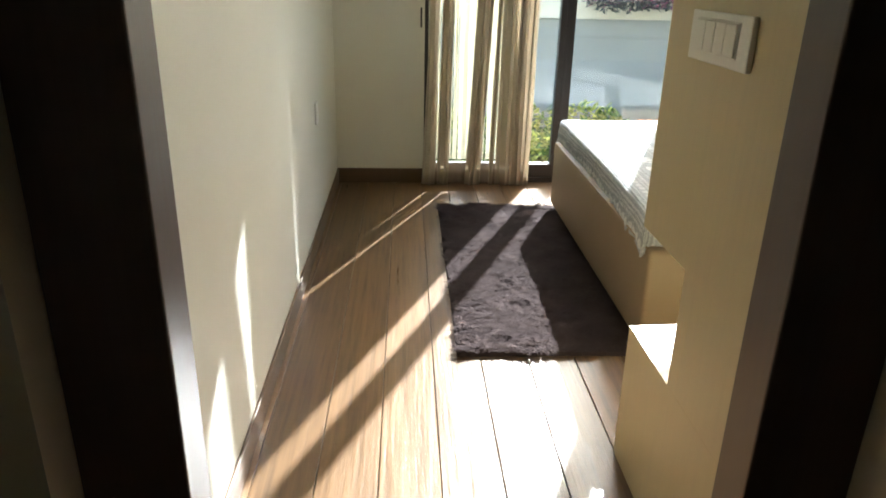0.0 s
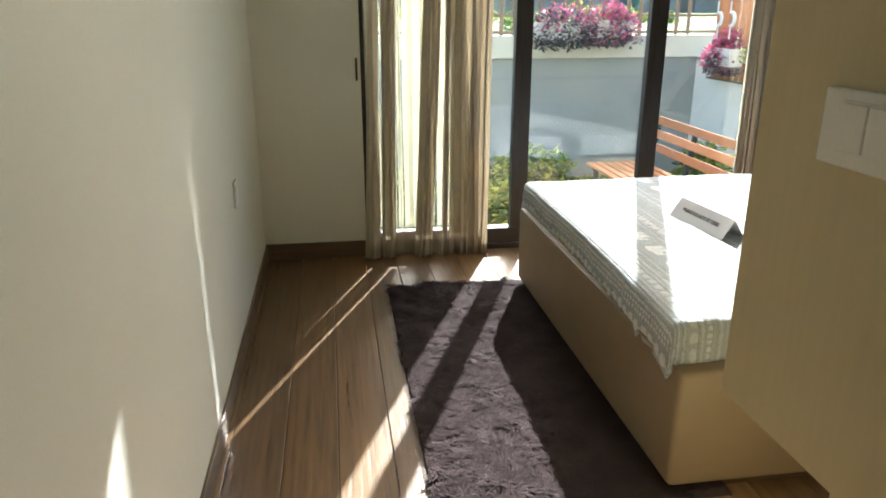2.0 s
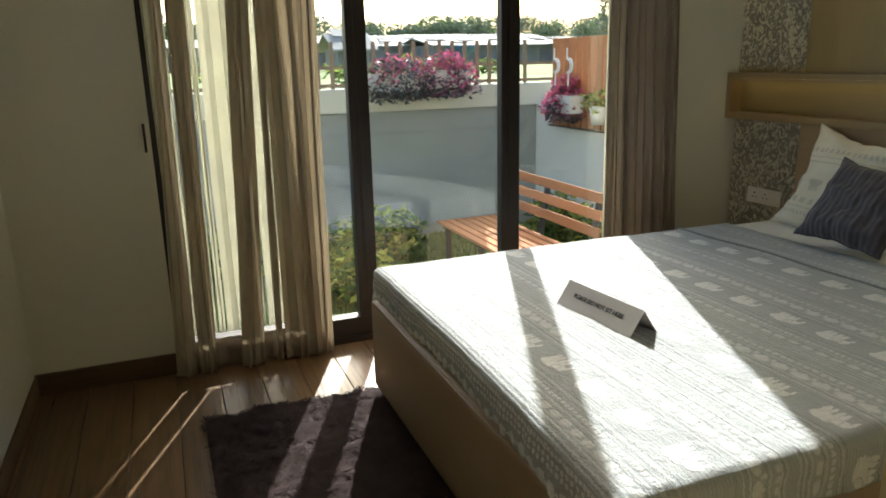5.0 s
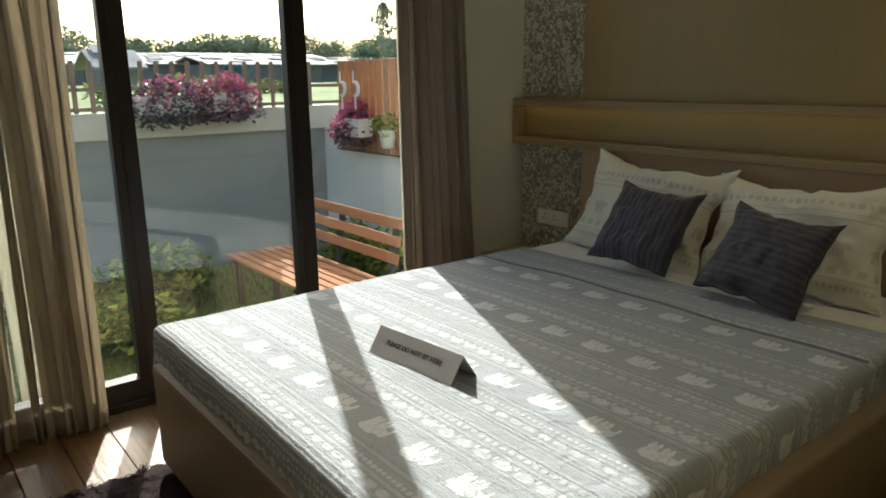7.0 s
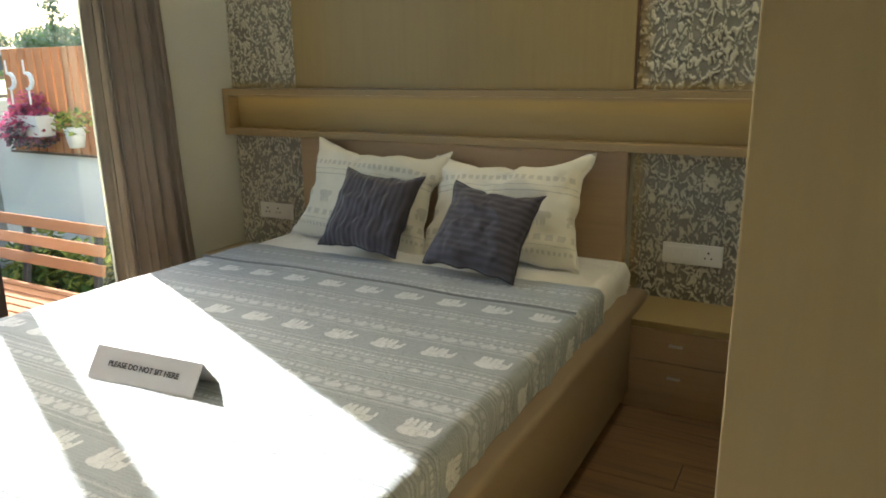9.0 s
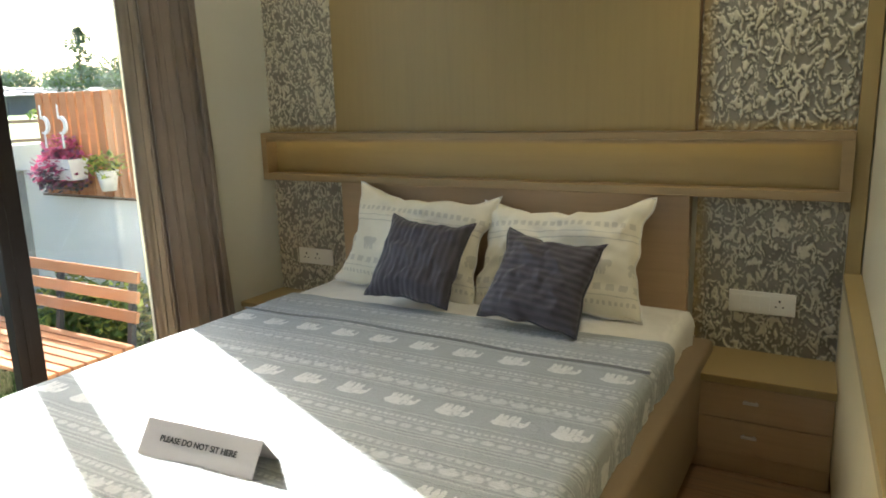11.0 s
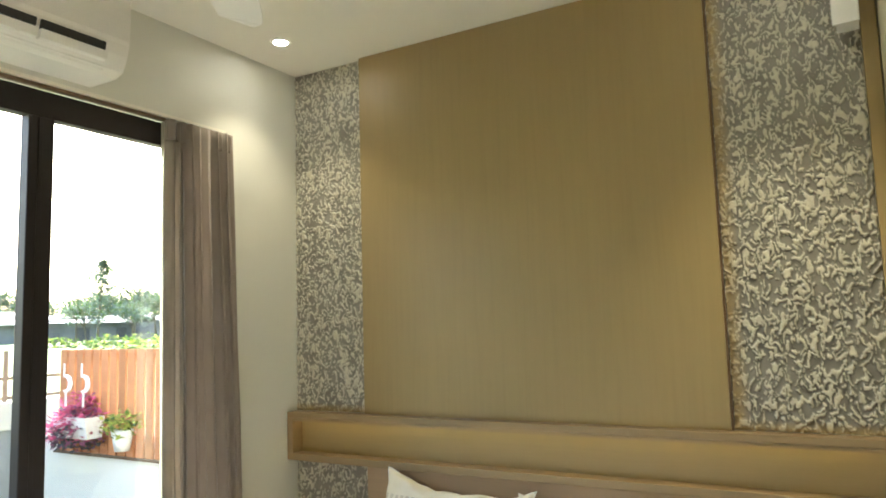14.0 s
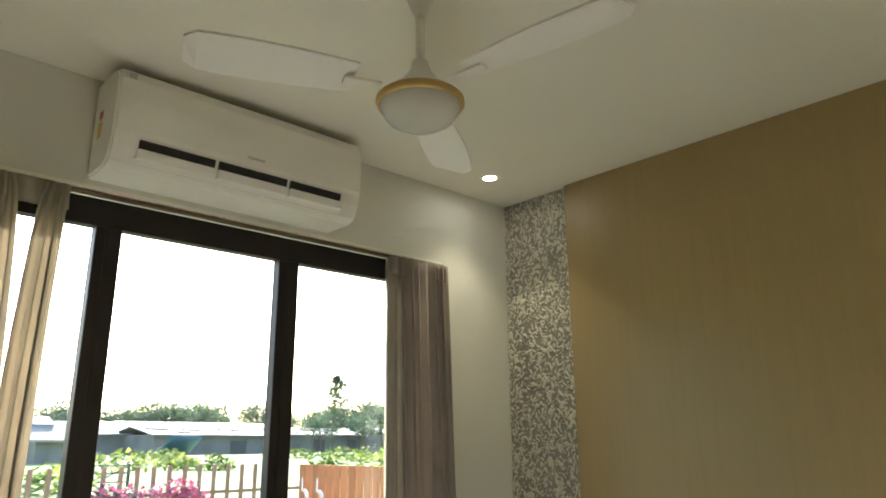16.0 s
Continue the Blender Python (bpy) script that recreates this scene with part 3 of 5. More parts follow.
part("track", box((OPEN_L, 4.61, 0.0), (OPEN_R, 4.75, 0.012), 0.002), FRAME, win)
for a, b in ((1.33, 1.42), (2.055, 2.15)):
    part("mullion", box((a, YF0 - 0.004, 0.112), (b, 4.584, 2.36), 0.004), FRAME, win)
    part("mullion_groove", box((a + 0.034, YF0 - 0.008, 0.115), (a + 0.05, YF0 - 0.004, 2.355), 0.001), FRAME, win)
for a, b in ((OPEN_L + 0.07, 1.33), (1.42, 2.055), (2.15, OPEN_R - 0.07)):
    g = part("pane", box((a, 4.567, 0.112), (b, 4.573, 2.36)), GLASS, win)
    g.visible_shadow = False
part("reveal_trim", box((OPEN_L, YW - 0.002, OPEN_T - 0.012), (OPEN_R, YW + 0.03, OPEN_T)), CEIL, win, "thin pale trim under the lintel")

# ---- bedside wall panelling ----
panel = tagged(new("wall_panelling"), "light oak veneer panel wall behind the bed with shelf niche", "wall panel", "", "structure")
part("centre_panel", box((X_HEAD, 2.44, 1.157), (XR, 2.896, ZC - 0.002)), VENEER, panel)
part("centre_panel", box((X_HEAD, 2.8962, 1.157), (XR, 3.246, ZC - 0.002)), VENEER, panel)
part("centre_panel", box((X_HEAD, 3.2462, 1.157), (XR, 3.60, ZC - 0.002)), VENEER, panel)
part("centre_panel", box((X_HEAD, 3.6002, 1.157), (XR, 4.06, ZC - 0.002)), VENEER, panel)
part("edge_strip", box((X_HEAD + 0.006, 2.433, 1.157), (XR, 2.4395, ZC - 0.004)), SKIRT2, panel, "narrow dark shadow joint")
part("side_trim", box((X_HEAD - 0.025, 1.886, 0.36), (XR, 1.934, ZC - 0.003), 0.002), VENEER, panel, "upright oak edge board")


def relief_panel(y0, y1, z0, z1, seed):
    """Plaster panel with raised knife-cut flakes, front near x = 3.42."""
    step = 0.0033
    ny, nz = max(2, int((y1 - y0) / step)), max(2, int((z1 - z0) / step))
    ys, zs = np.linspace(y0, y1, ny + 1), np.linspace(z0, z1, nz + 1)
    verts, faces = [], []
    for z in zs:
        for y in ys:
            p = Vector((y * 98 + seed, z * 60, 0.3))
            q = p * 0.34
            w = Vector((noise.noise(q + Vector((9, 2, 5))), noise.noise(q + Vector((1, 8, 3))), 0)) * 2.1
            h = noise.noise(p + w) + 0.5 * noise.noise(p * 1.9 + w * 0.8 + Vector((3, 7, 1)))
            patch = 0.16 * noise.noise(Vector((y * 9, z * 7, seed)))
            k = min(1.0, max(0.0, (h + patch - 0.02) * 5.5))
            verts.append((3.425 - 0.0072 * k, y, z))
    for j in range(nz):
        for i in range(ny):
            a = j * (ny + 1) + i
            faces.append((a, a + ny + 1, a + ny + 2, a + 1))
    me = bpy.data.meshes.new("relief_panel")
    me.from_pydata(verts, [], faces)
    for poly in me.polygons:
        poly.use_smooth = True
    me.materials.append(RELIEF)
    ob = new("relief_panel", me)
    ob.parent = panel
    ob["label"] = "grey plaster panel with raised silvery flakes"
    bm = box((3.426, y0, z0), (XR, y1, z1))
    part("backing_board", bm, RELIEF, panel)


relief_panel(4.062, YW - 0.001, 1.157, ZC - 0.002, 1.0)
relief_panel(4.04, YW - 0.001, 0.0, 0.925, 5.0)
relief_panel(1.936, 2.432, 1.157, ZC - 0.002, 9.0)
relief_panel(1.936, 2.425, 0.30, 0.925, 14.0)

# long shelf niche above the bed head
SHELFWOOD = wood_mat("brown_oak_edge", (0.315, 0.222, 0.108), 1, 0.42, 0.1, 0.05)
shelf = tagged(new("shelf_niche"), "long oak shelf niche with warm light inside above the headboard", "shelf", "", "structure")
SX = 3.345
part("shelf_top", box((SX, 1.934, 1.128), (X_HEAD + 0.03, 4.498, 1.155), 0.0015), SHELFWOOD, shelf)
part("shelf_bottom", box((SX, 1.934, 0.925), (X_HEAD + 0.03, 4.498, 0.958), 0.002), SHELFWOOD, shelf)
part("shelf_end", box((SX, 4.464, 0.9585), (X_HEAD + 0.03, 4.498, 1.1275), 0.001), SHELFWOOD, shelf)
part("shelf_end", box((SX, 1.934, 0.9585), (X_HEAD + 0.03, 1.970, 1.1275), 0.001), SHELFWOOD, shelf)
part("shelf_back", box((X_HEAD + 0.022, 1.9705, 0.9585), (XR, 4.4635, 1.1275)), VENEER_X, shelf)
part("fascia", box((SX + 0.003, 1.9705, 1.113), (SX + 0.009, 4.4635, 1.1275)), SHELFWOOD, shelf)
part("light_strip", box((SX + 0.03, 1.99, 1.124), (SX + 0.044, 4.445, 1.1276)), STRIP, shelf, "warm light strip under the shelf top")

# ---- wardrobe unit beside the entrance: oak side, open niche, cream doors ----
def front_low(x):
    return 1.815 + 0.0498 * (x - 1.0)


def front_up(x):
    return 1.803 + 0.0335 * (x - 1.0)


unit = thing("wardrobe", "built-in pale oak wardrobe with low niche and cream doors", "wardrobe")
UX1, NX = 3.366, 1.62


def unit_block(a, b, back, front, z0, z1, inset=0.0):
    """A block that follows the slightly skewed front of the unit."""
    return prism([(a, back), (b, back), (b, front(b) - inset), (a, front(a) - inset)], 2, z0, z1)


part("plinth_box", unit_block(1.0, NX, 1.201, front_low, 0.0, 0.392), PALEOAK, unit)
part("niche_back", box((1.0, 1.201, 0.3925), (NX, 1.533, 0.669)), PALEOAK, unit)
part("lower_body", unit_block(NX + 0.001, UX1, 1.201, front_low, 0.0, 0.655, 0.016), PALEOAK, unit)
for a, b in ((NX + 0.001, 2.2), (2.2, 2.78), (2.78, UX1)):
    part("drawer_front", prism([(a + 0.0015, front_low(a) - 0.0155), (b - 0.0015, front_low(b) - 0.0155), (b - 0.0015, front_low(b) + 0.002), (a + 0.0015, front_low(a) + 0.002)], 2, 0.06, 0.653), PALEOAK, unit, "pale oak low cabinet front")
part("ledge", unit_block(NX + 0.001, UX1, 1.201, front_low, 0.656, 0.684, -0.004), VENEER, unit, "oak ledge over the low cabinet")
part("upper_body", unit_block(1.0, UX1, 1.201, front_up, 0.6845, ZC - 0.003, 0.022), PALEOAK, unit)
part("soffit", unit_block(1.021, NX, 1.201, front_up, 0.6695, 0.684, 0.001), PALEOAK, unit)
part("side_panel", box((0.998, 1.201, 0.67), (1.02, front_up(1.0), ZC - 0.003), 0.001), PALEOAK, unit)
doors = [1.022, 1.66, 2.285, UX1]
for a, b in zip(doors, doors[1:]):
    part("door", prism([(a + 0.002, front_up(a) - 0.0215), (b - 0.002, front_up(b) - 0.0215), (b - 0.002, front_up(b)), (a + 0.002, front_up(a))], 2, 0.688, ZC - 0.006), CREAMLAM, unit, "cream laminate door")
loft = thing("loft_cabinet", "white laminate overhead cabinet fixed under the ceiling", "cabinet")
part("body", box((3.3, 1.937, 2.525), (3.394, 2.005, ZC - 0.003), 0.003), WHITE, loft)
part("door", box((3.284, 1.936, 2.52), (3.299, 2.017, ZC - 0.006), 0.003), WHITE, loft)

# ---- bed ----
bed = thing("bed", "double bed with tan upholstered base and brown headboard", "bed")
BX0, BX1, BY0, BY1 = 1.224, 3.376, 2.335, 3.955
bm = box((BX0, BY0, 0.045), (BX1, BY1, 0.392), 0.018, 3)
part("base", bm, LEATHER, bed, "tan upholstered box base", True)
part("plinth", box((BX0 + 0.06, BY0 + 0.05, 0.0), (BX1, BY1 - 0.05, 0.046)), SKIRT, bed, "recessed dark plinth")
part("headboard", box((3.377, 2.442, 0.0), (3.4235, 4.038, 0.923), 0.004), VENEER_D, bed, "brown veneer headboard")
part("piping", box((BX0 - 0.002, BY0 + 0.03, 0.385), (BX0 + 0.006, BY1 - 0.03, 0.393), 0.003), LEATHER, bed)


def rounded_slab(x0, x1, y0, y1, z0, z1, r, nx, ny, wob, seed, drop=0.0):
    """Soft slab: a grid top that rolls over its edges; the uv runs along the cloth in metres."""
    h = z1 - z0
    us = np.linspace(0, 1, nx)
    vs = np.linspace(0, 1, ny)
    L, W = x1 - x0, y1 - y0
    ext = h - r + r * math.pi / 2
    def fold(s, lo, hi):
        """Position and height from arc length s, measured from lo; the flat part lies between lo + r and hi - r."""
        if s < lo + r:
            a = lo + r - s
            if a < r * math.pi / 2:
                t = a / r
                return lo + r - r * math.sin(t), -r + r * math.cos(t)
            return lo, -r - (a - r * math.pi / 2)
        if s > hi - r:
            a = s - (hi - r)
            if a < r * math.pi / 2:
                t = a / r
                return hi - r + r * math.sin(t), -r + r * math.cos(t)
            return hi, -r - (a - r * math.pi / 2)
        return s, 0.0
    S = [x0 + r - ext + (L - 2 * r + 2 * ext) * u for u in us]
    T = [y0 + r - ext + (W - 2 * r + 2 * ext) * v for v in vs]
    bm = bmesh.new()
    uvl = bm.loops.layers.uv.new("UVMap")
    grid, uvs = [], {}
    for s in S:
        rowv = []
        for t in T:
            x, dx = fold(s, x0, x1)
            y, dy = fold(t, y0, y1)
            dz = max(-h, dx + dy if (dx < -r or dy < -r) else -math.hypot(dx, dy) if dx and dy else dx + dy)
            n = noise.noise(Vector((s * 3.1 + seed, t * 2.3, 0.4))) * wob
            n2 = noise.noise(Vector((s * 11 + seed, t * 9, 2.0))) * wob * 0.35 + noise.noise(Vector((s * 26 + t * 12 + seed, t * 7 - s * 3, 4.0))) * wob * 0.28
            hang = -dz / h
            ox = (x - (x0 + x1) / 2) / L * 2
            oy = (y - (y0 + y1) / 2) / W * 2
            rip = noise.noise(Vector((s * 9 + seed, t * 9, 5.0))) * 0.012 * hang + noise.noise(Vector((s * 28 + seed, t * 28, 6.0))) * 0.010 * hang
            sx = rip * (1 if abs(dx) > 0 else 0) * (1 if ox > 0 else -1)
            sy = rip * (1 if abs(dy) > 0 else 0) * (1 if oy > 0 else -1)
            v = bm.verts.new((x + sx, y + sy, z1 + dz + (n + n2) * (1 - 0.7 * hang) - drop * hang * noise.noise(Vector((s * 4, t * 4, 8)))))
            uvs[v] = (s, t)
            rowv.append(v)
        grid.append(rowv)
    for a, b in zip(grid, grid[1:]):
        for i in range(len(a) - 1):
            f = bm.faces.new((a[i], b[i], b[i + 1], a[i + 1]))
            f.smooth = True
            for l in f.loops:
                l[uvl].uv = uvs[l.vert]
    bmesh.ops.recalc_face_normals(bm, faces=bm.faces)
    return bm


mattress = thing("mattress", "white sheeted mattress lying on the bed base", "mattress")
bm = rounded_slab(1.27, 3.372, 2.405, 3.985, 0.393, 0.497, 0.03, 60, 50, 0.004, 3.0)
part("sheet", bm, SHEET, mattress, "white cotton sheet", True)

spread = thing("bedspread", "blue-grey woven bedspread with pale animal-shaped motifs over the mattress", "bedspread")
bm = rounded_slab(1.252, 3.14, 2.385, 4.0, 0.372, 0.507, 0.032, 190, 170, 0.005, 11.0, 0.02)
cut = [v for v in bm.verts if v.co.x > 2.93]
bmesh.ops.delete(bm, geom=cut, context="VERTS")
# the loose foot corner slips outwards over the base and hangs lower in small ruffles
for v in bm.verts:
    f = min(1.0, max(0.0, 1 - (v.co.y - 2.385) / 0.95)) ** 1.5 * min(1.0, max(0.0, (1.42 - v.co.x) / 0.16))
    low = min(1.0, max(0.0, (0.5 - v.co.z) / 0.12))
    ruffle = noise.noise(Vector((v.co.y * 15, v.co.x * 15, 3.0)))
    v.co.x -= f * (0.036 + 0.012 * low * ruffle)
    v.co.z -= f * low * (0.012 + 0.014 * ruffle)
ob = part("cover", bm, SPREAD, spread, "", True)
mod = ob.modifiers.new("thick", "SOLIDIFY")
mod.thickness, mod.offset = 0.004, -1
# low ridge in darker grey, the fold's crease shade put into its colour
bm = bmesh.new()
prev = None
for i in range(81):
    y = 2.395 + 1.59 * i / 80
    x = 2.655 + 0.012 * math.sin(y * 4.1) + 0.006 * math.sin(y * 13)
    z = 0.5075 + 0.005 * noise.noise(Vector((x * 3.1 + 11, y * 2.3, 0.4)))
    ring = [bm.verts.new((x + a, y, z + b)) for a, b in ((-0.004, 0.0), (0.0, 0.006), (0.005, 0.006), (0.012, 0.001))]
    if prev:
        for k in range(3):
            bm.faces.new((prev[k], ring[k], ring[k + 1], prev[k + 1]))
    prev = ring
part("folded_edge", bm, SPREAD_CREASE, spread, "thin dark crease line where the spread is folded", True)


def droop(a, b, sag, seed):
    """How far the slack top edge of a pillow hangs between its corners."""
    return sag * max(0.0, b) ** 2 * (1 - a * a) * (0.8 + 0.6 * noise.noise(Vector((a * 4.5 + seed, 3.0, 1.0))))


def cushion_mesh(w, h, t, pinch, seed, n=44, wob=0.012, sag=0.0):
    """A stuffed cushion standing in the y-z plane, its face towards -x, centred on the origin."""
    bm = bmesh.new()
    sides = []
    for sgn in (-1, 1):
        g = []
        for j in range(n + 1):
            row = []
            for i in range(n + 1):
                a, b = 2 * i / n - 1, 2 * j / n - 1
                bulge = max(0.0, (1 - abs(a) ** 2.6) * (1 - abs(b) ** 2.6)) ** 0.55
                ky = 1 - pinch * (1 - b * b) * abs(a) ** 3
                kz = 1 - pinch * (1 - a * a) * abs(b) ** 3
                wr = noise.noise(Vector((a * 2.2 + seed, b * 2.2, sgn * 3))) * wob + noise.noise(Vector((a * 6 + seed, b * 5, sgn))) * wob * 0.45 + noise.noise(Vector((a * 9 + b * 4 + seed, b * 3 - a * 2, sgn + 2))) * wob * 0.3
                edge = noise.noise(Vector((a * 3 + seed * 2, b * 3, 7))) * wob * 0.8
                row.append(bm.verts.new((sgn * (t / 2 * bulge + wr * bulge), a * w / 2 * ky + edge, b * h / 2 * kz + edge * 0.6 - droop(a, b, sag, seed))))
            g.append(row)
        for a, b in zip(g, g[1:]):
            for i in range(n):
                bm.faces.new((a[i], a[i + 1], b[i + 1], b[i]))
    bmesh.ops.remove_doubles(bm, verts=bm.verts, dist=0.0008)
    bmesh.ops.recalc_face_normals(bm, faces=bm.faces)
    return bm


def seam_mesh(w, h, pinch, seed, wob, sag=0.0, n=26, r=0.004):
    """A thin piped seam along the cushion's rim."""
    pts = []
    for s in range(4 * n):
        side, i = divmod(s, n)
        f = 2 * i / n - 1
        a, b = ((f, -1), (1, f), (-f, 1), (-1, -f))[side]
        ky = 1 - pinch * (1 - b * b) * abs(a) ** 3
        kz = 1 - pinch * (1 - a * a) * abs(b) ** 3
        edge = noise.noise(Vector((a * 3 + seed * 2, b * 3, 7))) * wob * 0.8
        pts.append(Vector((0, a * w / 2 * ky + edge, b * h / 2 * kz + edge * 0.6 - droop(a, b, sag, seed))))
    bm = bmesh.new()
    rings = []
    for i, p in enumerate(pts):
        d = (pts[(i + 1) % len(pts)] - pts[i - 1]).normalized()
        out = d.cross(Vector((1, 0, 0)))
        rings.append([bm.verts.new(p + r * (math.cos(q) * out + math.sin(q) * Vector((1, 0, 0)))) for q in (0, 1.57, 3.14, 4.71)])
    for i in range(len(rings)):
        a, b = rings[i], rings[(i + 1) % len(rings)]
        for k in range(4):
            bm.faces.new((a[k], a[(k + 1) % 4], b[(k + 1) % 4], b[k]))
    bmesh.ops.recalc_face_normals(bm, faces=bm.faces)
    return bm


def cushion(name, label, category, group, m, w, h, t, pinch, seed, mat, wob, seam_mat, sag=0.0):
    ob = thing(name, label, category, group)
    part("cover", cushion_mesh(w, h, t, pinch, seed, wob=wob, sag=sag), mat, ob, "", True)
    part("seam", seam_mesh(w, h, pinch, seed, wob, sag), seam_mat, ob, "", True)
    ob.matrix_world = m
    return ob


cushion("pillow", "cream printed pillow leaning on the headboard by the window side", "pillow", "bed pillows", pose(3.215, 3.535, 0.70, 0, 26.5, -2.5) @ pose(0, 0, 0, 3), 0.735, 0.475, 0.17, 0.15, 1.3, PILLOW, 0.03, SHEET, 0.035)
cushion("pillow", "cream printed pillow leaning on the headboard by the wardrobe side", "pillow", "bed pillows", pose(3.212, 2.89, 0.69, 0, 28, -3.5) @ pose(0, 0, 0, -3.5), 0.72, 0.47, 0.17, 0.15, 4.1, PILLOW, 0.03, SHEET, 0.04)
cushion("cushion", "dark blue-grey ribbed cushion with upright stripes", "cushion", "square cushions", pose(2.99, 3.374, 0.685, 0, 37, 0.6) @ pose(0, 0, 0, 3), 0.382, 0.36, 0.13, 0.10, 7.7, RIB_V, 0.019, RIB_EDGE, 0.018)
cushion("cushion", "dark blue-grey ribbed cushion with level stripes", "cushion", "square cushions", pose(2.932, 2.845, 0.671, 0, 37.5, -0.5) @ pose(0, 0, 0, 5.7), 0.377, 0.35, 0.13, 0.10, 2.9, RIB_H, 0.019, RIB_EDGE, 0.022)

# ---- tent card ----
card = thing("table_sign", "white folded card sign with black lettering on the bed", "sign")
CL, CH, CB = 0.335, 0.0665, 0.046
def leaf(sgn):
    bm = bmesh.new()
    pr = [(sgn * CB, 0.0), (sgn * 0.0, CH), (sgn * 0.0 + sgn * 0.001, CH + 0.002), (sgn * (CB + 0.0022), 0.0)]
    a = [bm.verts.new((p[0], -CL / 2, p[1])) for p in pr]
    b = [bm.verts.new((p[0], CL / 2, p[1])) for p in pr]
    bm.faces.new(a)
    bm.faces.new(b[::-1])
    for i in range(4):
        j = (i + 1) % 4
        bm.faces.new((a[j], a[i], b[i], b[j]))
    bmesh.ops.recalc_face_normals(bm, faces=bm.faces)
    return bm
part("front_leaf", leaf(-1), CARD, card)
part("back_leaf", leaf(1), CARD, card)
def lettering(body, size, mat, name="lettering"):
    cu = bpy.data.curves.new(name, "FONT")
    cu.body, cu.size, cu.align_x, cu.align_y, cu.extrude, cu.offset = body, size, "CENTER", "CENTER", 0.0003, 0.0004
    tmp = bpy.data.objects.new("tmp", cu)
    me = bpy.data.meshes.new_from_object(tmp)
    bpy.data.objects.remove(tmp)
    me.materials.append(mat)
    return new(name, me)
tx = lettering("PLEASE DO NOT SIT HERE", 0.0192, TEXT)
tx.parent = card
slope = math.degrees(math.atan2(CH, CB))
tx.matrix_local = pose(-CB / 2 - 0.0022, 0, CH / 2 + 0.004, slope, 0, -90)
card.matrix_world = pose(1.722, 3.176, 0.508, 0, 0, 5.1)

# ---- nightstands ----
def nightstand():
    ob = thing("nightstand", "low oak nightstand with two drawers and small metal handles", "nightstand", "bedside nightstands")
    W, D, H = 0.497, 0.30, 0.35
    part("top", box((-D, 0, H - 0.028), (0, W, H), 0.003), VENEER_X, ob, "plain oak top")
    part("body", box((-D + 0.02, 0.003, 0.0), (0, W - 0.006, H - 0.0285)), VENEER_D, ob)
    part("plinth", box((-D + 0.012, 0.012, 0.0), (-D + 0.0195, W - 0.012, 0.072), 0.001), VENEER_D, ob)
    for z0, z1 in ((0.075, 0.196), (0.199, 0.3195)):
        d = part("drawer", box((-D + 0.002, 0.003, z0), (-D + 0.0195, W - 0.006, z1), 0.002), VENEER_D, ob, "brown veneer drawer front")
        zc = (z0 + z1) / 2 + 0.012
        h = box((-D - 0.016, W / 2 - 0.024, zc - 0.005), (-D - 0.008, W / 2 + 0.024, zc + 0.005), 0.002)
        add_box(h, (-D - 0.009, W / 2 - 0.02, zc - 0.003), (-D + 0.002, W / 2 - 0.014, zc + 0.003))
        add_box(h, (-D - 0.009, W / 2 + 0.014, zc - 0.003), (-D + 0.002, W / 2 + 0.02, zc + 0.003))
        part("handle", h, METAL, d, "small brushed metal handle")
    return ob


ns = nightstand()
ns.matrix_world = pose(3.422, 1.9225, 0.0)
copy_thing(ns, pose(3.416, 3.999, 0.0))

# ---- wall plates ----
def socket_plate(label, width, height, sets, cat="socket"):
    """Plate in the y-z plane, face towards -x, from the origin up and along +y."""
    ob = thing("wall_socket" if cat == "socket" else "light_switch", label, cat)
    part("plate", box((-0.009, 0, 0), (0, width, height), 0.0025), WHITE, ob)
    return ob


def pins(ob, y, z):
    for dy, dz, r in ((0, 0.013, 0.0042), (-0.0115, -0.008, 0.0033), (0.0115, -0.008, 0.0033)):
        bm = bmesh.new()
        bmesh.ops.create_cone(bm, cap_ends=True, segments=10, radius1=r, radius2=r, depth=0.002, matrix=pose(-0.0095, y + dy, z + dz, 0, 90, 0))
        part("pin_hole", bm, TEXT, ob)


s2 = socket_plate("white wall socket plate on the plaster panel", 0.222, 0.082, 1)
for k in range(4):
    part("rocker", box((-0.0125, 0.213 - 0.033 * (k + 1) + 0.002, 0.014), (-0.009, 0.213 - 0.033 * k - 0.002, 0.068), 0.0015), WHITE, s2)
pins(s2, 0.052, 0.04)
s2.matrix_world = pose(3.416, 2.073, 0.498)
s1 = socket_plate("white wall socket plate beside the bed head", 0.215, 0.08, 1)
part("rocker", box((-0.0125, 0.02, 0.014), (-0.009, 0.052, 0.066), 0.0015), WHITE, s1)
pins(s1, 0.165, 0.04)
pins(s1, 0.095, 0.04)
s1.matrix_world = pose(3.416, 4.142, 0.497)

sw = thing("light_switch", "white four-gang switch plate on the oak side panel", "light switch")
part("plate", box((-0.011, 0, 0), (0, 0.262, 0.092), 0.003), WHITE, sw)
part("frame", box((-0.0135, 0.042, 0.018), (-0.011, 0.225, 0.08), 0.001), WHITE, sw)
for k in range(4):
    part("rocker", box((-0.018, 0.045 + 0.0445 * k, 0.021), (-0.0136, 0.045 + 0.0445 * k + 0.042, 0.077), 0.0015), WHITE, sw)
sw.matrix_world = pose(0.998, 1.392, 1.085)

ls = thing("wall_socket", "small white socket plate on the plain cream wall", "socket")
part("plate", box((0, 0, 0), (0.008, 0.075, 0.10), 0.002), WHITE, ls)
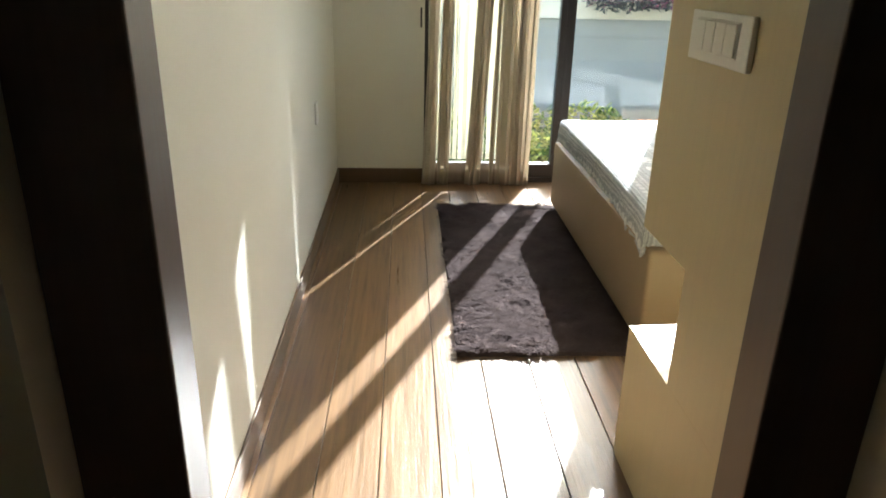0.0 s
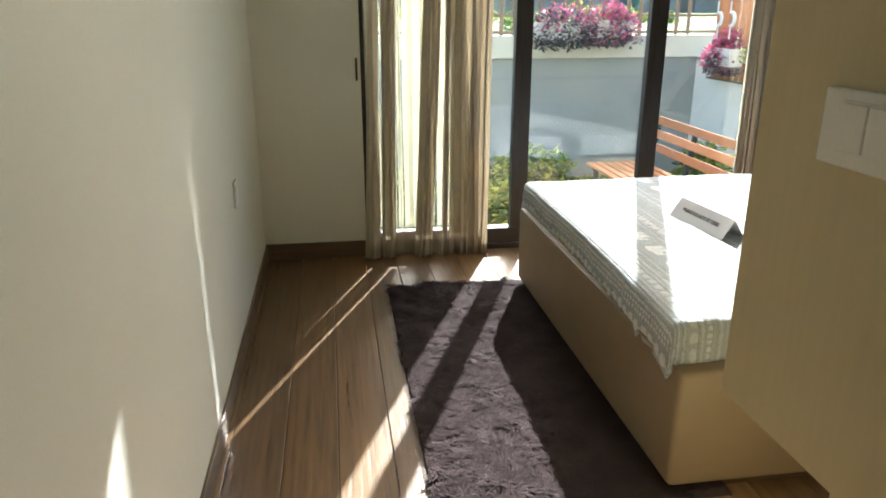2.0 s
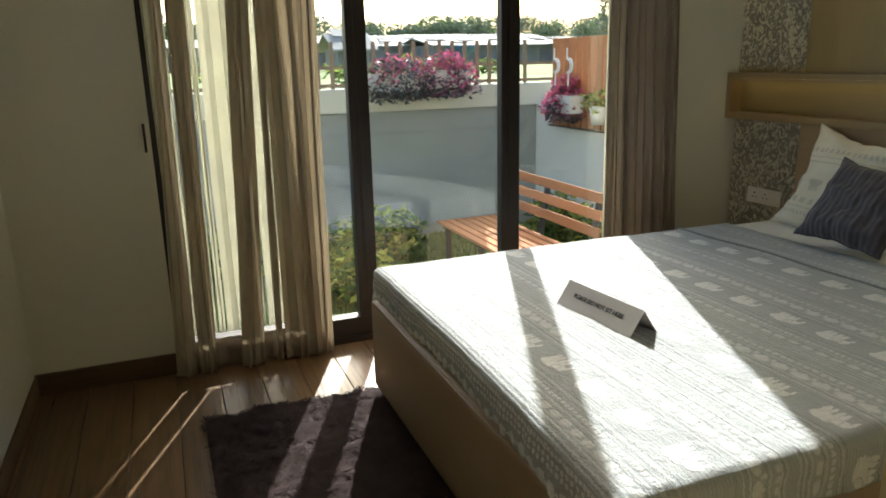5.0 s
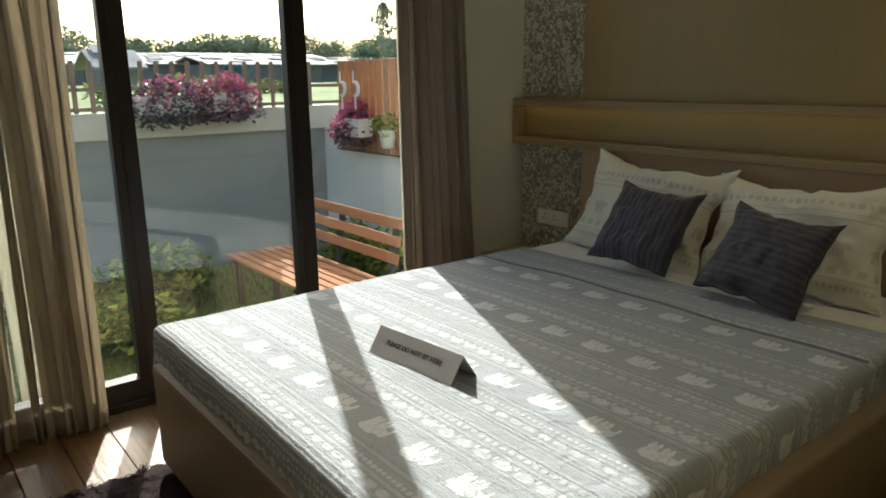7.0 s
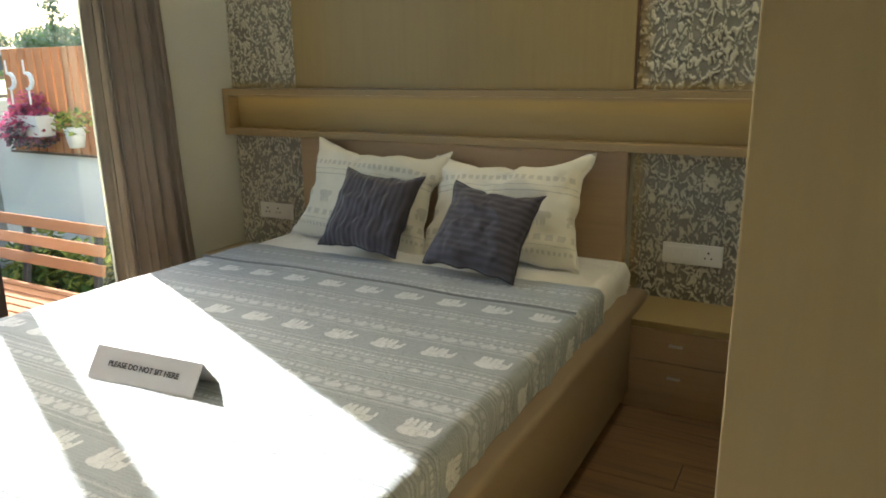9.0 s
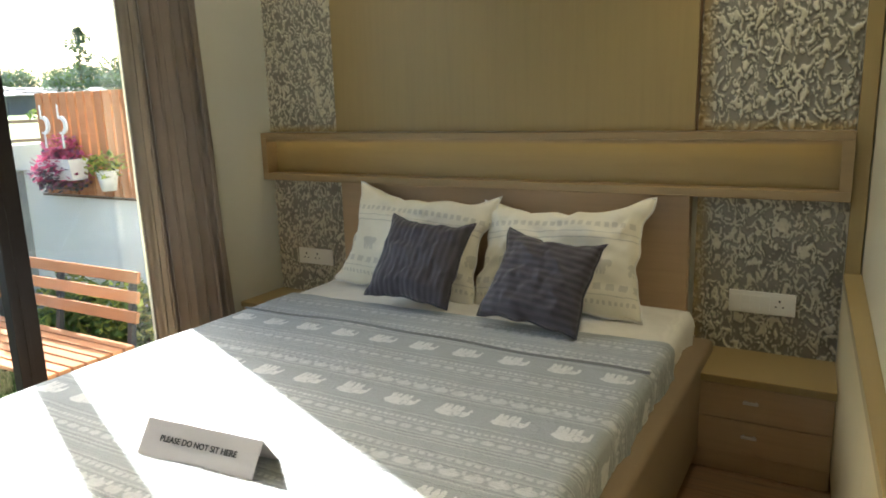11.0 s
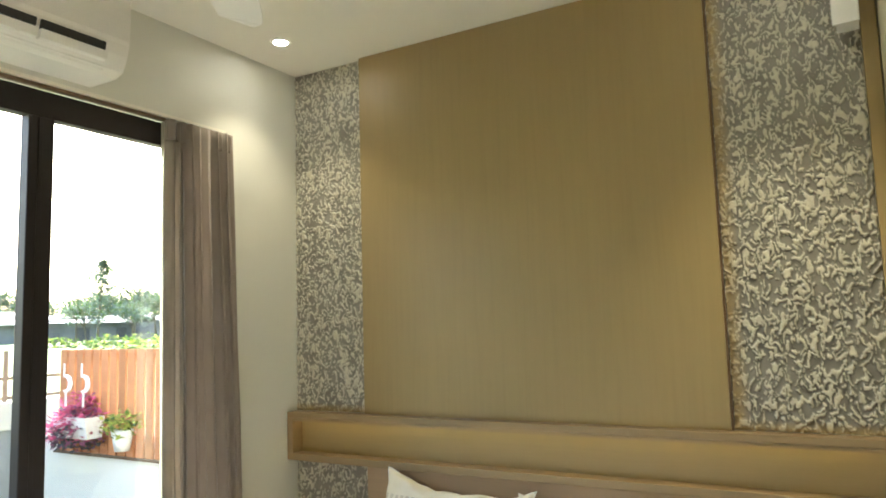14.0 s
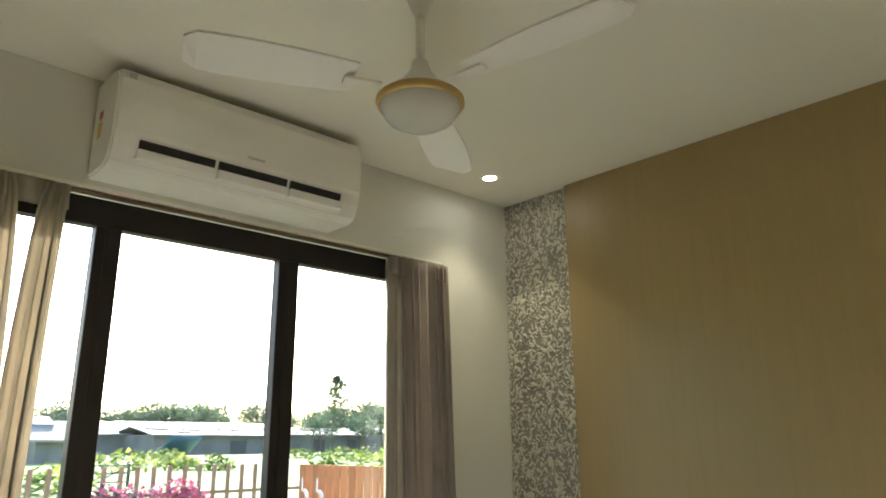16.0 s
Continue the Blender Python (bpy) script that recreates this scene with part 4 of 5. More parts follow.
part("face", box((0.008, 0.012, 0.02), (0.0105, 0.063, 0.08), 0.001), WHITE, ls)
ls.matrix_world = pose(0.0, 3.51, 0.555)

# ---- rug ----
rug = thing("rug", "dark brown shaggy rug lying beside the bed", "rug")
RX0, RX1, RY0, RY1 = 0.60, 1.42, 2.335, 3.99
nx, ny = 118, 236


def pile(x, y):
    """Height of the matted pile."""
    p = Vector((x, y, 0))
    w = Vector((noise.noise(p * 9), noise.noise(p * 9 + Vector((5, 2, 1))), 0)) * 0.02
    return 0.019 + 0.007 * noise.noise((p + w) * 15) + 0.008 * noise.noise((p + w) * 31 + Vector((3, 1, 2)))


verts, faces = [], []
for j in range(ny + 1):
    for i in range(nx + 1):
        a, b = i / nx, j / ny
        x = RX0 + (RX1 - RX0) * a + 0.004 * noise.noise(Vector((b * 60, a * 9, 1)))
        y = RY0 + (RY1 - RY0) * b + 0.004 * noise.noise(Vector((a * 40, b * 9, 4)))
        e = min(1.0, min(a * (RX1 - RX0), (1 - a) * (RX1 - RX0), b * (RY1 - RY0), (1 - b) * (RY1 - RY0)) / 0.012)
        p = Vector((x, y, 0))
        z = pile(x, y) + 0.003 * noise.noise(p * 90)
        verts.append((x, y, 0.001 + max(0.002, z) * e))
for j in range(ny):
    for i in range(nx):
        a = j * (nx + 1) + i
        faces.append((a, a + 1, a + nx + 2, a + nx + 1))
me = bpy.data.meshes.new("rug_surface")
me.from_pydata(verts, [], faces)
me.materials.append(RUG)
ob = new("rug_surface", me)
ob.parent = rug
# tufts
rr = random.Random(5)
verts, faces = [], []
for k in range(42000):
    x, y = rr.uniform(RX0, 1.30), rr.uniform(RY0, RY1)
    a = noise.noise(Vector((x * 7, y * 7, 0))) * 5 + rr.uniform(-0.7, 0.7)
    l, w = rr.uniform(0.016, 0.034), 0.0021
    d = Vector((math.cos(a), math.sin(a), 0))
    s = Vector((-d.y, d.x, 0)) * w
    z = pile(x, y)
    p = Vector((x, y, z))
    n0 = len(verts)
    q = p + d * l + Vector((0, 0, rr.uniform(0.0, 0.009)))
    verts += [p - s, p + s, q + s * 0.4, q - s * 0.4]
    faces.append((n0, n0 + 1, n0 + 2, n0 + 3))
me = bpy.data.meshes.new("tuft_layer")
me.from_pydata([tuple(v) for v in verts], [], faces)
me.materials.append(RUG)
ob = new("tuft_layer", me)
ob.parent = rug
ob["kind"] = "stuff"
ob["label"] = "soft brown pile tufts"
part("backing", box((RX0 + 0.004, RY0 + 0.004, 0.0), (RX1, RY1 - 0.004, 0.006), 0.002), RUG, rug)

# ---- curtains ----
def drape(xa_top, xb_top, xa_bot, xb_bot, y, z0, z1, folds, amp, seed, n=90, m=46, lean=0.0, power=1.3):
    """A hanging length of cloth with folds; gathers into pleats at its head."""
    bm = bmesh.new()
    rows = []
    for j in range(m + 1):
        t = j / m
        z = z1 + (z0 - z1) * t
        k = t ** power
        xa, xb = xa_top + (xa_bot - xa_top) * k, xb_top + (xb_bot - xb_top) * k
        row = []
        for i in range(n + 1):
            s = i / n
            ph = 2 * math.pi * folds * s + 0.9 * math.sin(5 * s + seed) + 0.5 * math.sin(11 * s + 2.3 * seed) + 0.5 * t * math.sin(3 * s + 2 * seed)
            a = amp * (0.55 + 0.45 * min(1, 4 * t)) * (0.75 + 0.5 * math.sin(9 * s + seed * 3 + 0.8 * t))
            yy = y + a * math.sin(ph) + 0.006 * noise.noise(Vector((s * 6, z * 2, seed)))
            xx = xa + (xb - xa) * s + 0.35 * a * math.sin(2 * ph) + 0.008 * t * noise.noise(Vector((s * 3, z * 1.5, seed + 4)))
            row.append(bm.verts.new((xx, yy + lean * t, z)))
        rows.append(row)
    for a, b in zip(rows, rows[1:]):
        for i in range(n):
            bm.faces.new((a[i], a[i + 1], b[i + 1], b[i]))
    return bm


def cloth_part(name, bm, mat, parent, label="", thick=0.0022):
    ob = part(name, bm, mat, parent, label, True)
    mod = ob.modifiers.new("thick", "SOLIDIFY")
    mod.thickness, mod.offset = thick, 0
    return ob


cur = thing("curtain", "beige drawn-back curtain hanging in deep folds over a pale lining", "curtain", "window curtains")
ZT = 2.455
DRAPES = ((0.600, 0.628, 0.519, 0.604, 1.5, 0.020, 1.0, 1.3), (0.640, 0.708, 0.618, 0.678, 1.5, 0.020, 2.2, 1.3), (0.875, 0.955, 0.781, 0.868, 2.5, 0.024, 3.1, 1.3),
          (0.972, 0.992, 0.932, 0.962, 0.9, 0.014, 5.3, 1.0), (0.995, 1.046, 0.972, 1.128, 2.0, 0.022, 3.7, 0.5), (1.138, 1.215, 1.062, 1.183, 2.5, 0.02, 4.9, 0.5))
for xt0, xt1, xb0, xb1, nf, am, sd, pw in DRAPES:
    cloth_part("drape", drape(xt0, xt1, xb0, xb1, 4.443 + 0.002 * (sd % 2), 0.003, ZT, nf, am, sd, 70, power=pw), CURTAIN, cur)
cloth_part("heading", drape(0.535, 1.212, 0.535, 1.216, 4.452, 2.37, ZT + 0.004, 12, 0.014, 5.0, 140, 6), CURTAIN, cur, "pleated curtain head")
for la, lb, lf, sd in ((0.55, 0.627, 1.5, 6.1), (0.632, 0.70, 1.5, 7.0), (0.705, 0.731, 0.5, 7.9), (0.738, 0.902, 3.5, 7.4), (0.907, 1.04, 2.5, 8.8)):
    cloth_part("lining", drape(la, lb, la, lb + (0.08 if lb > 1 else 0), 4.5, 0.15, ZT, lf, 0.013, sd, 60), LINING, cur, "pale sheer lining with daylight behind it", 0.0008)
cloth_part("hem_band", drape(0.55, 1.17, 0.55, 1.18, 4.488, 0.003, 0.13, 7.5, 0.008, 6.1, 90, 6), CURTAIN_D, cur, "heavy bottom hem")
for xx in (0.685, 0.90):
    cloth_part("hem_weight", drape(xx - 0.02, xx + 0.025, xx - 0.02, xx + 0.03, 4.495, 0.02, 0.125, 1, 0.006, xx, 12, 6), CURTAIN, cur, "doubled hem corner")
cur2 = thing("curtain", "brown-beige curtain gathered at the window side near the bed", "curtain", "window curtains")
# leading edge is the same cloth, coloured lighter where sun comes through
cloth_part("drape", drape(2.585, 2.685, 2.605, 2.735, 4.468, 0.003, ZT, 2.5, 0.022, 2.6, 60, 46), CURTAIN_SUNLIT, cur2, "leading edge, cloth colour paled for sunlight")
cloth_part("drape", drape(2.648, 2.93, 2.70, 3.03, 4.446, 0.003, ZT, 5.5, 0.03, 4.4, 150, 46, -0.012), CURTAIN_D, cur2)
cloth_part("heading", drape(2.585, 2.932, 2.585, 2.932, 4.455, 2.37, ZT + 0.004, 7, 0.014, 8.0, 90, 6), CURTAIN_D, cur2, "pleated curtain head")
cloth_part("lining", drape(2.592, 2.66, 2.61, 2.65, 4.5, 0.05, ZT, 2.0, 0.012, 9.3, 40), LINING, cur2, "pale lining edge", 0.0008)
rail = thing("curtain_rail", "slim brown curtain rail under the window lintel", "curtain rail")
part("rail", box((OPEN_L + 0.004, 4.505, ZT + 0.006), (OPEN_R - 0.004, 4.53, ZT + 0.02), 0.003), SKIRT2, rail)
for xx in (0.62, 1.75, 2.86):
    part("bracket", box((xx - 0.012, 4.508, ZT + 0.0205), (xx + 0.012, 4.526, OPEN_T - 0.0125)), SKIRT2, rail)
hook = thing("curtain_holdback", "dark metal curtain holdback on the cream wall", "holdback")
bm = box((0.504, 4.474, 0.93), (0.514, 4.486, 1.04), 0.003)
add_box(bm, (0.505, 4.486, 0.955), (0.513, 4.5, 0.965), 0.001)
add_box(bm, (0.505, 4.486, 1.005), (0.513, 4.5, 1.015), 0.001)
part("arm", bm, FRAME, hook)

# ---- air conditioner ----
ac = thing("air_conditioner", "white split air conditioner mounted over the window", "air conditioner")
X0, X1 = 1.27, 2.275
prof = [(4.5, 2.475), (4.345, 2.475), (4.31, 2.492), (4.285, 2.545), (4.272, 2.60), (4.268, 2.70), (4.272, 2.78), (4.29, 2.815), (4.33, 2.828), (4.5, 2.828)]
bm = prism(prof, 0, X0, X1)
bmesh.ops.bevel(bm, geom=[e for e in bm.edges if abs(e.verts[0].co.x - e.verts[1].co.x) < 1e-6], offset=0.008, segments=2, affect="EDGES")
part("body", bm, WHITE_AC, ac)
face = [(4.2805, 2.575), (4.2685, 2.60), (4.2645, 2.70), (4.2685, 2.78), (4.288, 2.818), (4.291, 2.8145), (4.274, 2.779), (4.27, 2.70), (4.274, 2.602), (4.285, 2.58)]
part("front_panel", prism(face, 0, X0 + 0.012, X1 - 0.012), WHITE_AC, ac, "smooth white front panel")
vent = [(4.29, 2.573), (4.272, 2.573), (4.279, 2.538), (4.3, 2.538)]
for a, b in ((X0 + 0.09, X0 + 0.36), (X0 + 0.375, X0 + 0.655), (X0 + 0.67, X1 - 0.10)):
    part("vent_slot", prism(vent, 0, a, b), TEXT, ac, "dark air outlet slot")
    part("vane", prism([(4.295, 2.5375), (4.264, 2.5375), (4.272, 2.508), (4.31, 2.508)], 0, a - 0.003, b + 0.003), WHITE_AC, ac, "white swing vane")
part("louvre", prism([(4.302, 2.512), (4.295, 2.511), (4.322, 2.482), (4.329, 2.484)], 0, X0 + 0.07, X1 - 0.08), WHITE_AC, ac)
part("sticker", box((X0 - 0.0012, 4.40, 2.60), (X0, 4.44, 2.66)), STICK_Y, ac, "small yellow rating sticker")
part("sticker", box((X0 - 0.0012, 4.40, 2.67), (X0, 4.435, 2.70)), STICK_R, ac, "small red sticker")
part("badge", box((X0 + 0.48, 4.2625, 2.612), (X0 + 0.55, 4.2665, 2.62)), METAL, ac, "small grey badge")
part("corner_tag", box((X0 + 0.03, 4.262, 2.782), (X0 + 0.055, 4.268, 2.80)), METAL, ac)

ac.location.z = 0.035

# ---- ceiling fan ----
fan = thing("ceiling_fan", "cream ceiling fan with three blades, gold ring and glass light", "ceiling fan")
FX, FY = 1.68, 3.2
part("canopy", lathe([(0.0, ZC - 0.001), (0.075, ZC - 0.001), (0.07, ZC - 0.05), (0.035, ZC - 0.15), (0.016, ZC - 0.20), (0.0, ZC - 0.20)], 28, (FX, FY)), WHITE_AC, fan, "", True)
part("rod", lathe([(0.0, 2.70), (0.0125, 2.70), (0.0125, 2.545), (0.0, 2.545)], 16, (FX, FY)), WHITE_AC, fan, "", True)
part("motor", lathe([(0.0, 2.56), (0.02, 2.56), (0.026, 2.535), (0.05, 2.50), (0.082, 2.475), (0.105, 2.455), (0.107, 2.44), (0.0, 2.44)], 40, (FX, FY)), WHITE_AC, fan, "", True)
part("ring", lathe([(0.105, 2.458), (0.112, 2.452), (0.113, 2.44), (0.108, 2.432), (0.10, 2.436)], 40, (FX, FY)), GOLD, fan, "polished gold ring", True)
part("light_bowl", lathe([(0.104, 2.438), (0.10, 2.42), (0.083, 2.396), (0.055, 2.38), (0.025, 2.374), (0.0, 2.373)], 40, (FX, FY)), BOWL, fan, "clear ribbed glass light bowl", True)
for k in range(3):
    ang = math.radians(38 + 120 * k)
    bm = bmesh.new()
    out = []
    for s in range(15):
        t = s / 14
        r = 0.17 + 0.40 * t
        w = 0.052 + 0.018 * math.sin(t * 2.6)
        if s == 14:
            w *= 0.55
        for sg in (-1, 1):
            for dz in (0.0, 0.006):
                out.append(bm.verts.new((r, sg * w, 2.482 + dz + sg * 0.011)))
    for s in range(14):
        a = out[4 * s:4 * s + 8]
        for q in ((0, 2, 6, 4), (1, 5, 7, 3), (0, 4, 5, 1), (2, 3, 7, 6)):
            bm.faces.new([a[i] for i in q])
    bm.faces.new([out[i] for i in (0, 1, 3, 2)])
    bm.faces.new([out[-4 + i] for i in (0, 2, 3, 1)])
    bmesh.ops.recalc_face_normals(bm, faces=bm.faces)
    bmesh.ops.transform(bm, matrix=Matrix.Translation((FX, FY, 0)) @ Matrix.Rotation(ang, 4, "Z"), verts=bm.verts)
    b = part("blade", bm, WHITE_AC, fan, "cream fan blade")
    bm = box((0.105, -0.016, 2.47), (0.20, 0.016, 2.478), 0.002)
    bmesh.ops.transform(bm, matrix=Matrix.Translation((FX, FY, 0)) @ Matrix.Rotation(ang, 4, "Z"), verts=bm.verts)
    part("blade_bracket", bm, WHITE_AC, b)

# ---- downlights ----
def downlight(x, y, watts, spread_deg):
    ob = thing("downlight", "small round recessed ceiling downlight, switched on", "downlight", "ceiling downlights")
    part("trim_ring", lathe([(0.03, -0.001), (0.036, -0.006), (0.044, -0.005), (0.047, -0.0005), (0.03, -0.0005)], 28), WHITE_AC, ob, "white trim ring", True)
    part("lens", lathe([(0.0, -0.004), (0.031, -0.004), (0.031, -0.002), (0.0, -0.002)], 24), LAMP, ob, "glowing lens")
    ob.location = (x, y, ZC)
    li = bpy.data.lights.new("downlight_beam", "SPOT")
    li.energy, li.spot_size, li.spot_blend, li.shadow_soft_size, li.color = watts, radians(spread_deg), 0.7, 0.03, (1.0, 0.86, 0.62)
    lo = new("downlight_beam", li)
    lo.matrix_world = look((x, y, ZC - 0.012), (x, y, 0))


downlight(3.03, 4.235, 3.2, 95)
downlight(2.95, 2.2, 7.0, 74)

# ---- garden and distance ----
GZ = -0.52
FZ = 1.05


def field(y):
    """Height of the field behind the garden wall."""
    return 0.62 + (FZ - 0.62) * min(1.0, max(0.0, (y - 9) / 50))


bm = bmesh.new()
gx = [-160, -60, -20, -9.1, 4.44, 4.50, 6, 10, 20, 40, 70, 120, 220]
gy = [4.752, 6.5, 8.44, 8.50, 9.5, 12, 18, 26, 36, 48, 60, 90, 150, 420]
sheet = [[bm.verts.new((x, y, GZ if y < 8.46 and x < 4.46 else field(y) + 0.05 * noise.noise(Vector((x * 0.21, y * 0.17, 2))))) for x in gx] for y in gy]
for a, b in zip(sheet, sheet[1:]):
    for i in range(len(gx) - 1):
        bm.faces.new((a[i], a[i + 1], b[i + 1], b[i]))
structure("ground", bm, GRASS, "green lawn and rising open field outside the window", "ground")
structure("terrace_edge", box((-3, 4.752, GZ), (4.5, 4.90, -0.03), 0.01), CONCRETE, "pale concrete step outside the window", "step")

YP, XP = 8.4, 4.38
par = tagged(new("garden_wall"), "grey rendered garden wall with a cream coping band", "garden wall", "", "structure")
part("wall", box((-9.0, YP, GZ), (XP, YP + 0.15, 0.775), 0.004), GREYWALL, par)
part("coping", box((-9.0, YP - 0.05, 0.7755), (XP + 0.3, YP + 0.2, 1.005), 0.006), CREAMWALL, par, "cream painted coping band")
side = tagged(new("garden_side_wall"), "white rendered side wall of the garden", "garden wall", "", "structure")
part("wall", box((XP, 4.95, GZ), (XP + 0.18, YP + 0.15, 0.775), 0.006), WHITEWALL, side)

fence = thing("fence", "brown metal picket fence along the garden wall", "fence")
for zz in (1.022, 1.19):
    part("rail", box((-9.0, YP + 0.05, zz), (XP + 0.25, YP + 0.075, zz + 0.03)), PICKET, fence)
pm = None
for k in range(96):
    x = -8.95 + 0.139 * k
    if x > XP + 0.25:
        break
    if pm is None:
        bm = box((-0.02, -0.008, 0.0), (0.02, 0.008, 0.44), 0.004, 1)
        pm = bpy.data.meshes.new("picket")
        bm.to_mesh(pm)
        bm.free()
        pm.materials.append(PICKET)
    ob = new("picket", pm)
    ob.parent = fence
    ob.location = (x, YP + 0.042, 1.005)

# timber screen on the side wall
screen = thing("timber_screen", "orange-brown timber slat screen on the side wall", "timber screen")
y = 6.35
while y < 7.98:
    part("slat", box((XP - 0.032, y, 0.592), (XP - 0.012, y + 0.088, 1.44), 0.003), TEAK, screen)
    y += 0.113
for zz in (0.62, 1.36):
    part("batten", box((XP - 0.012, 6.35, zz), (XP, 8.02, zz + 0.05)), TEAK, screen)
part("ledge", box((XP - 0.06, 6.3, 0.575), (XP, 8.05, 0.591)), SKIRT, screen, "dark bottom ledge")


def leaves(name, parent, mats, centre, radii, count, size, seed, label="", droop=0.0, lean=(0, 0, 0)):
    """Many small bent leaves filling an uneven clump."""
    r = random.Random(seed)
    verts, faces, mi = [], [], []
    for k in range(count):
        while True:
            p = Vector((r.uniform(-1, 1), r.uniform(-1, 1), r.uniform(-1, 1)))
            d = p.length
            if d < 1 and d > 0.25 and noise.noise(p * 2.3 + Vector((seed, 0, 0))) > -0.28:
                break
        q = Vector((p.x * radii[0], p.y * radii[1], p.z * radii[2])) + Vector(centre)
        q.z -= droop * (p.x * p.x + p.y * p.y) * radii[2]
        a, b = r.uniform(0, 6.28), r.uniform(-0.8, 0.8)
        d1 = Vector((math.cos(a) * math.cos(b), math.sin(a) * math.cos(b), math.sin(b)))
        d2 = d1.cross(Vector((r.uniform(-0.4, 0.4), r.uniform(-0.4, 0.4), 1))).normalized()
        s = size * r.uniform(0.6, 1.3)
        up = d1.cross(d2) * s * 0.12
        n0 = len(verts)
        verts += [q, q + d1 * s * 0.5 + d2 * s * 0.27 + up, q + d1 * s, q + d1 * s * 0.5 - d2 * s * 0.27 + up]
        faces += [(n0, n0 + 1, n0 + 2), (n0, n0 + 2, n0 + 3)]
        # third value of a mix favours leaves high (+) or low (-) in the clump
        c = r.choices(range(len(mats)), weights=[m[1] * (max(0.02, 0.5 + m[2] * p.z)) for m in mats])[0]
        mi += [c, c]
    me = bpy.data.meshes.new(name)
    me.from_pydata([tuple(v) for v in verts], [], faces)
    for m in mats:
        me.materials.append(m[0])
    me.polygons.foreach_set("material_index", mi)
    ob = new(name, me)
    ob.parent = parent
    if label:
        ob["label"] = label
    ob["kind"] = "stuff"
    return ob


def planter(x, y, z, w, seed, label, red, axis=0, hz=0.22, hr=0.055, hung=False):
    ob = thing("flower_planter", label, "planter", "hanging planters")
    d = 0.09
    outline = [(-d * 0.7, 0.0), (d * 0.7, 0.0), (d, 0.17), (d * 0.92, 0.17), (d * 0.62, 0.02), (-d * 0.62, 0.02), (-d * 0.92, 0.17), (-d, 0.17)]
    bm = prism(outline, 0, -w / 2, w / 2)
    part("trough", bm, POT, ob, "white plastic trough")
    part("soil", box((-w / 2 + 0.012, -d * 0.58, 0.03), (w / 2 - 0.012, d * 0.58, 0.14)), SOIL, ob)
    for e in (-1, 1):
        part("end_wall", prism([(-d * 0.69, 0.001), (d * 0.69, 0.001), (d * 0.98, 0.168), (-d * 0.98, 0.168)], 0, e * w / 2, e * (w / 2 + 0.006)), POT, ob)
    for s in (-1, 1):
        bm = bmesh.new()
        pv = None
        if hung:
            # crescent hook lying flat against the screen, a strap running up from it
            hx = s * 0.115 - 0.12
            for i in range(17):
                a = math.radians(-70 - 220 * i / 16)
                th = 0.006 + 0.013 * math.sin(math.pi * i / 16)
                c = Vector((hx, 0.118, hz + 0.01))
                e = Vector((math.cos(a), 0, math.sin(a)))
                ring = [bm.verts.new(c + e * (0.06 + q * th) + Vector((0, p, 0))) for p, q in ((-0.008, -1), (0.008, -1), (0.008, 1), (-0.008, 1))]
                if pv:
                    for k in range(4):
                        bm.faces.new((pv[k], pv[(k + 1) % 4], ring[(k + 1) % 4], ring[k]))
                pv = ring
            bmesh.ops.recalc_face_normals(bm, faces=bm.faces)
            part("hook", bm, POT, ob, "white crescent hook")
            part("strap", box((hx + 0.012, 0.116, hz + 0.06), (hx + 0.026, 0.124, hz + 0.17)), POT, ob, "white plastic strap")
            part("strap", box((hx - 0.006, 0.11, 0.26), (hx + 0.008, 0.12, hz - 0.045)), POT, ob, "white plastic strap")
            continue
        for i in range(13):
            a = math.pi * i / 12
            c = Vector((s * w * 0.28, 0.05 + hr * math.cos(a), hz + hr * math.sin(a)))
            ring = [bm.verts.new(c + Vector((dx, dz * math.cos(a), dz * math.sin(a)))) for dx, dz in ((-0.017, -0.011), (0.017, -0.011), (0.017, 0.011), (-0.017, 0.011))]
            if pv:
                for k in range(4):
                    bm.faces.new((pv[k], pv[(k + 1) % 4], ring[(k + 1) % 4], ring[k]))
            pv = ring
        bmesh.ops.recalc_face_normals(bm, faces=bm.faces)
        part("hook", bm, POT, ob, "white plastic hook")
        part("strap", box((s * w * 0.28 - 0.01, -0.006, 0.1), (s * w * 0.28 + 0.01, 0.0, hz + hr)), POT, ob, "white plastic strap")
    n = int((1900 if hung else 1300) * w / 0.5)
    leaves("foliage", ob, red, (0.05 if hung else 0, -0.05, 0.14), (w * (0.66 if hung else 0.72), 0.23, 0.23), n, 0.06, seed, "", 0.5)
    ob.matrix_world = pose(x, y, z, 0, 0, axis)
    return ob


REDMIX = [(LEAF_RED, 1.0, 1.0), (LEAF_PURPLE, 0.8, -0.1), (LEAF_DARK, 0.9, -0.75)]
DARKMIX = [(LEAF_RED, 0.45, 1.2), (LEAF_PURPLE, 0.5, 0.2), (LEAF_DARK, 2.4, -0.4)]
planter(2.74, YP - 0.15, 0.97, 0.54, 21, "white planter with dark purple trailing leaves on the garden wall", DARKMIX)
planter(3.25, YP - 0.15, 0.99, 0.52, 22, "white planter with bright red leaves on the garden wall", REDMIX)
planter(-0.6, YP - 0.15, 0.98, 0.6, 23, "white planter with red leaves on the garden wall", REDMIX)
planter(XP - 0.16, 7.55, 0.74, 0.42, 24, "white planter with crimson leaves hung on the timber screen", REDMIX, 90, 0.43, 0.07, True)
pot = thing("hanging_pot", "white pot with yellow-green leaves on the timber screen", "plant pot")
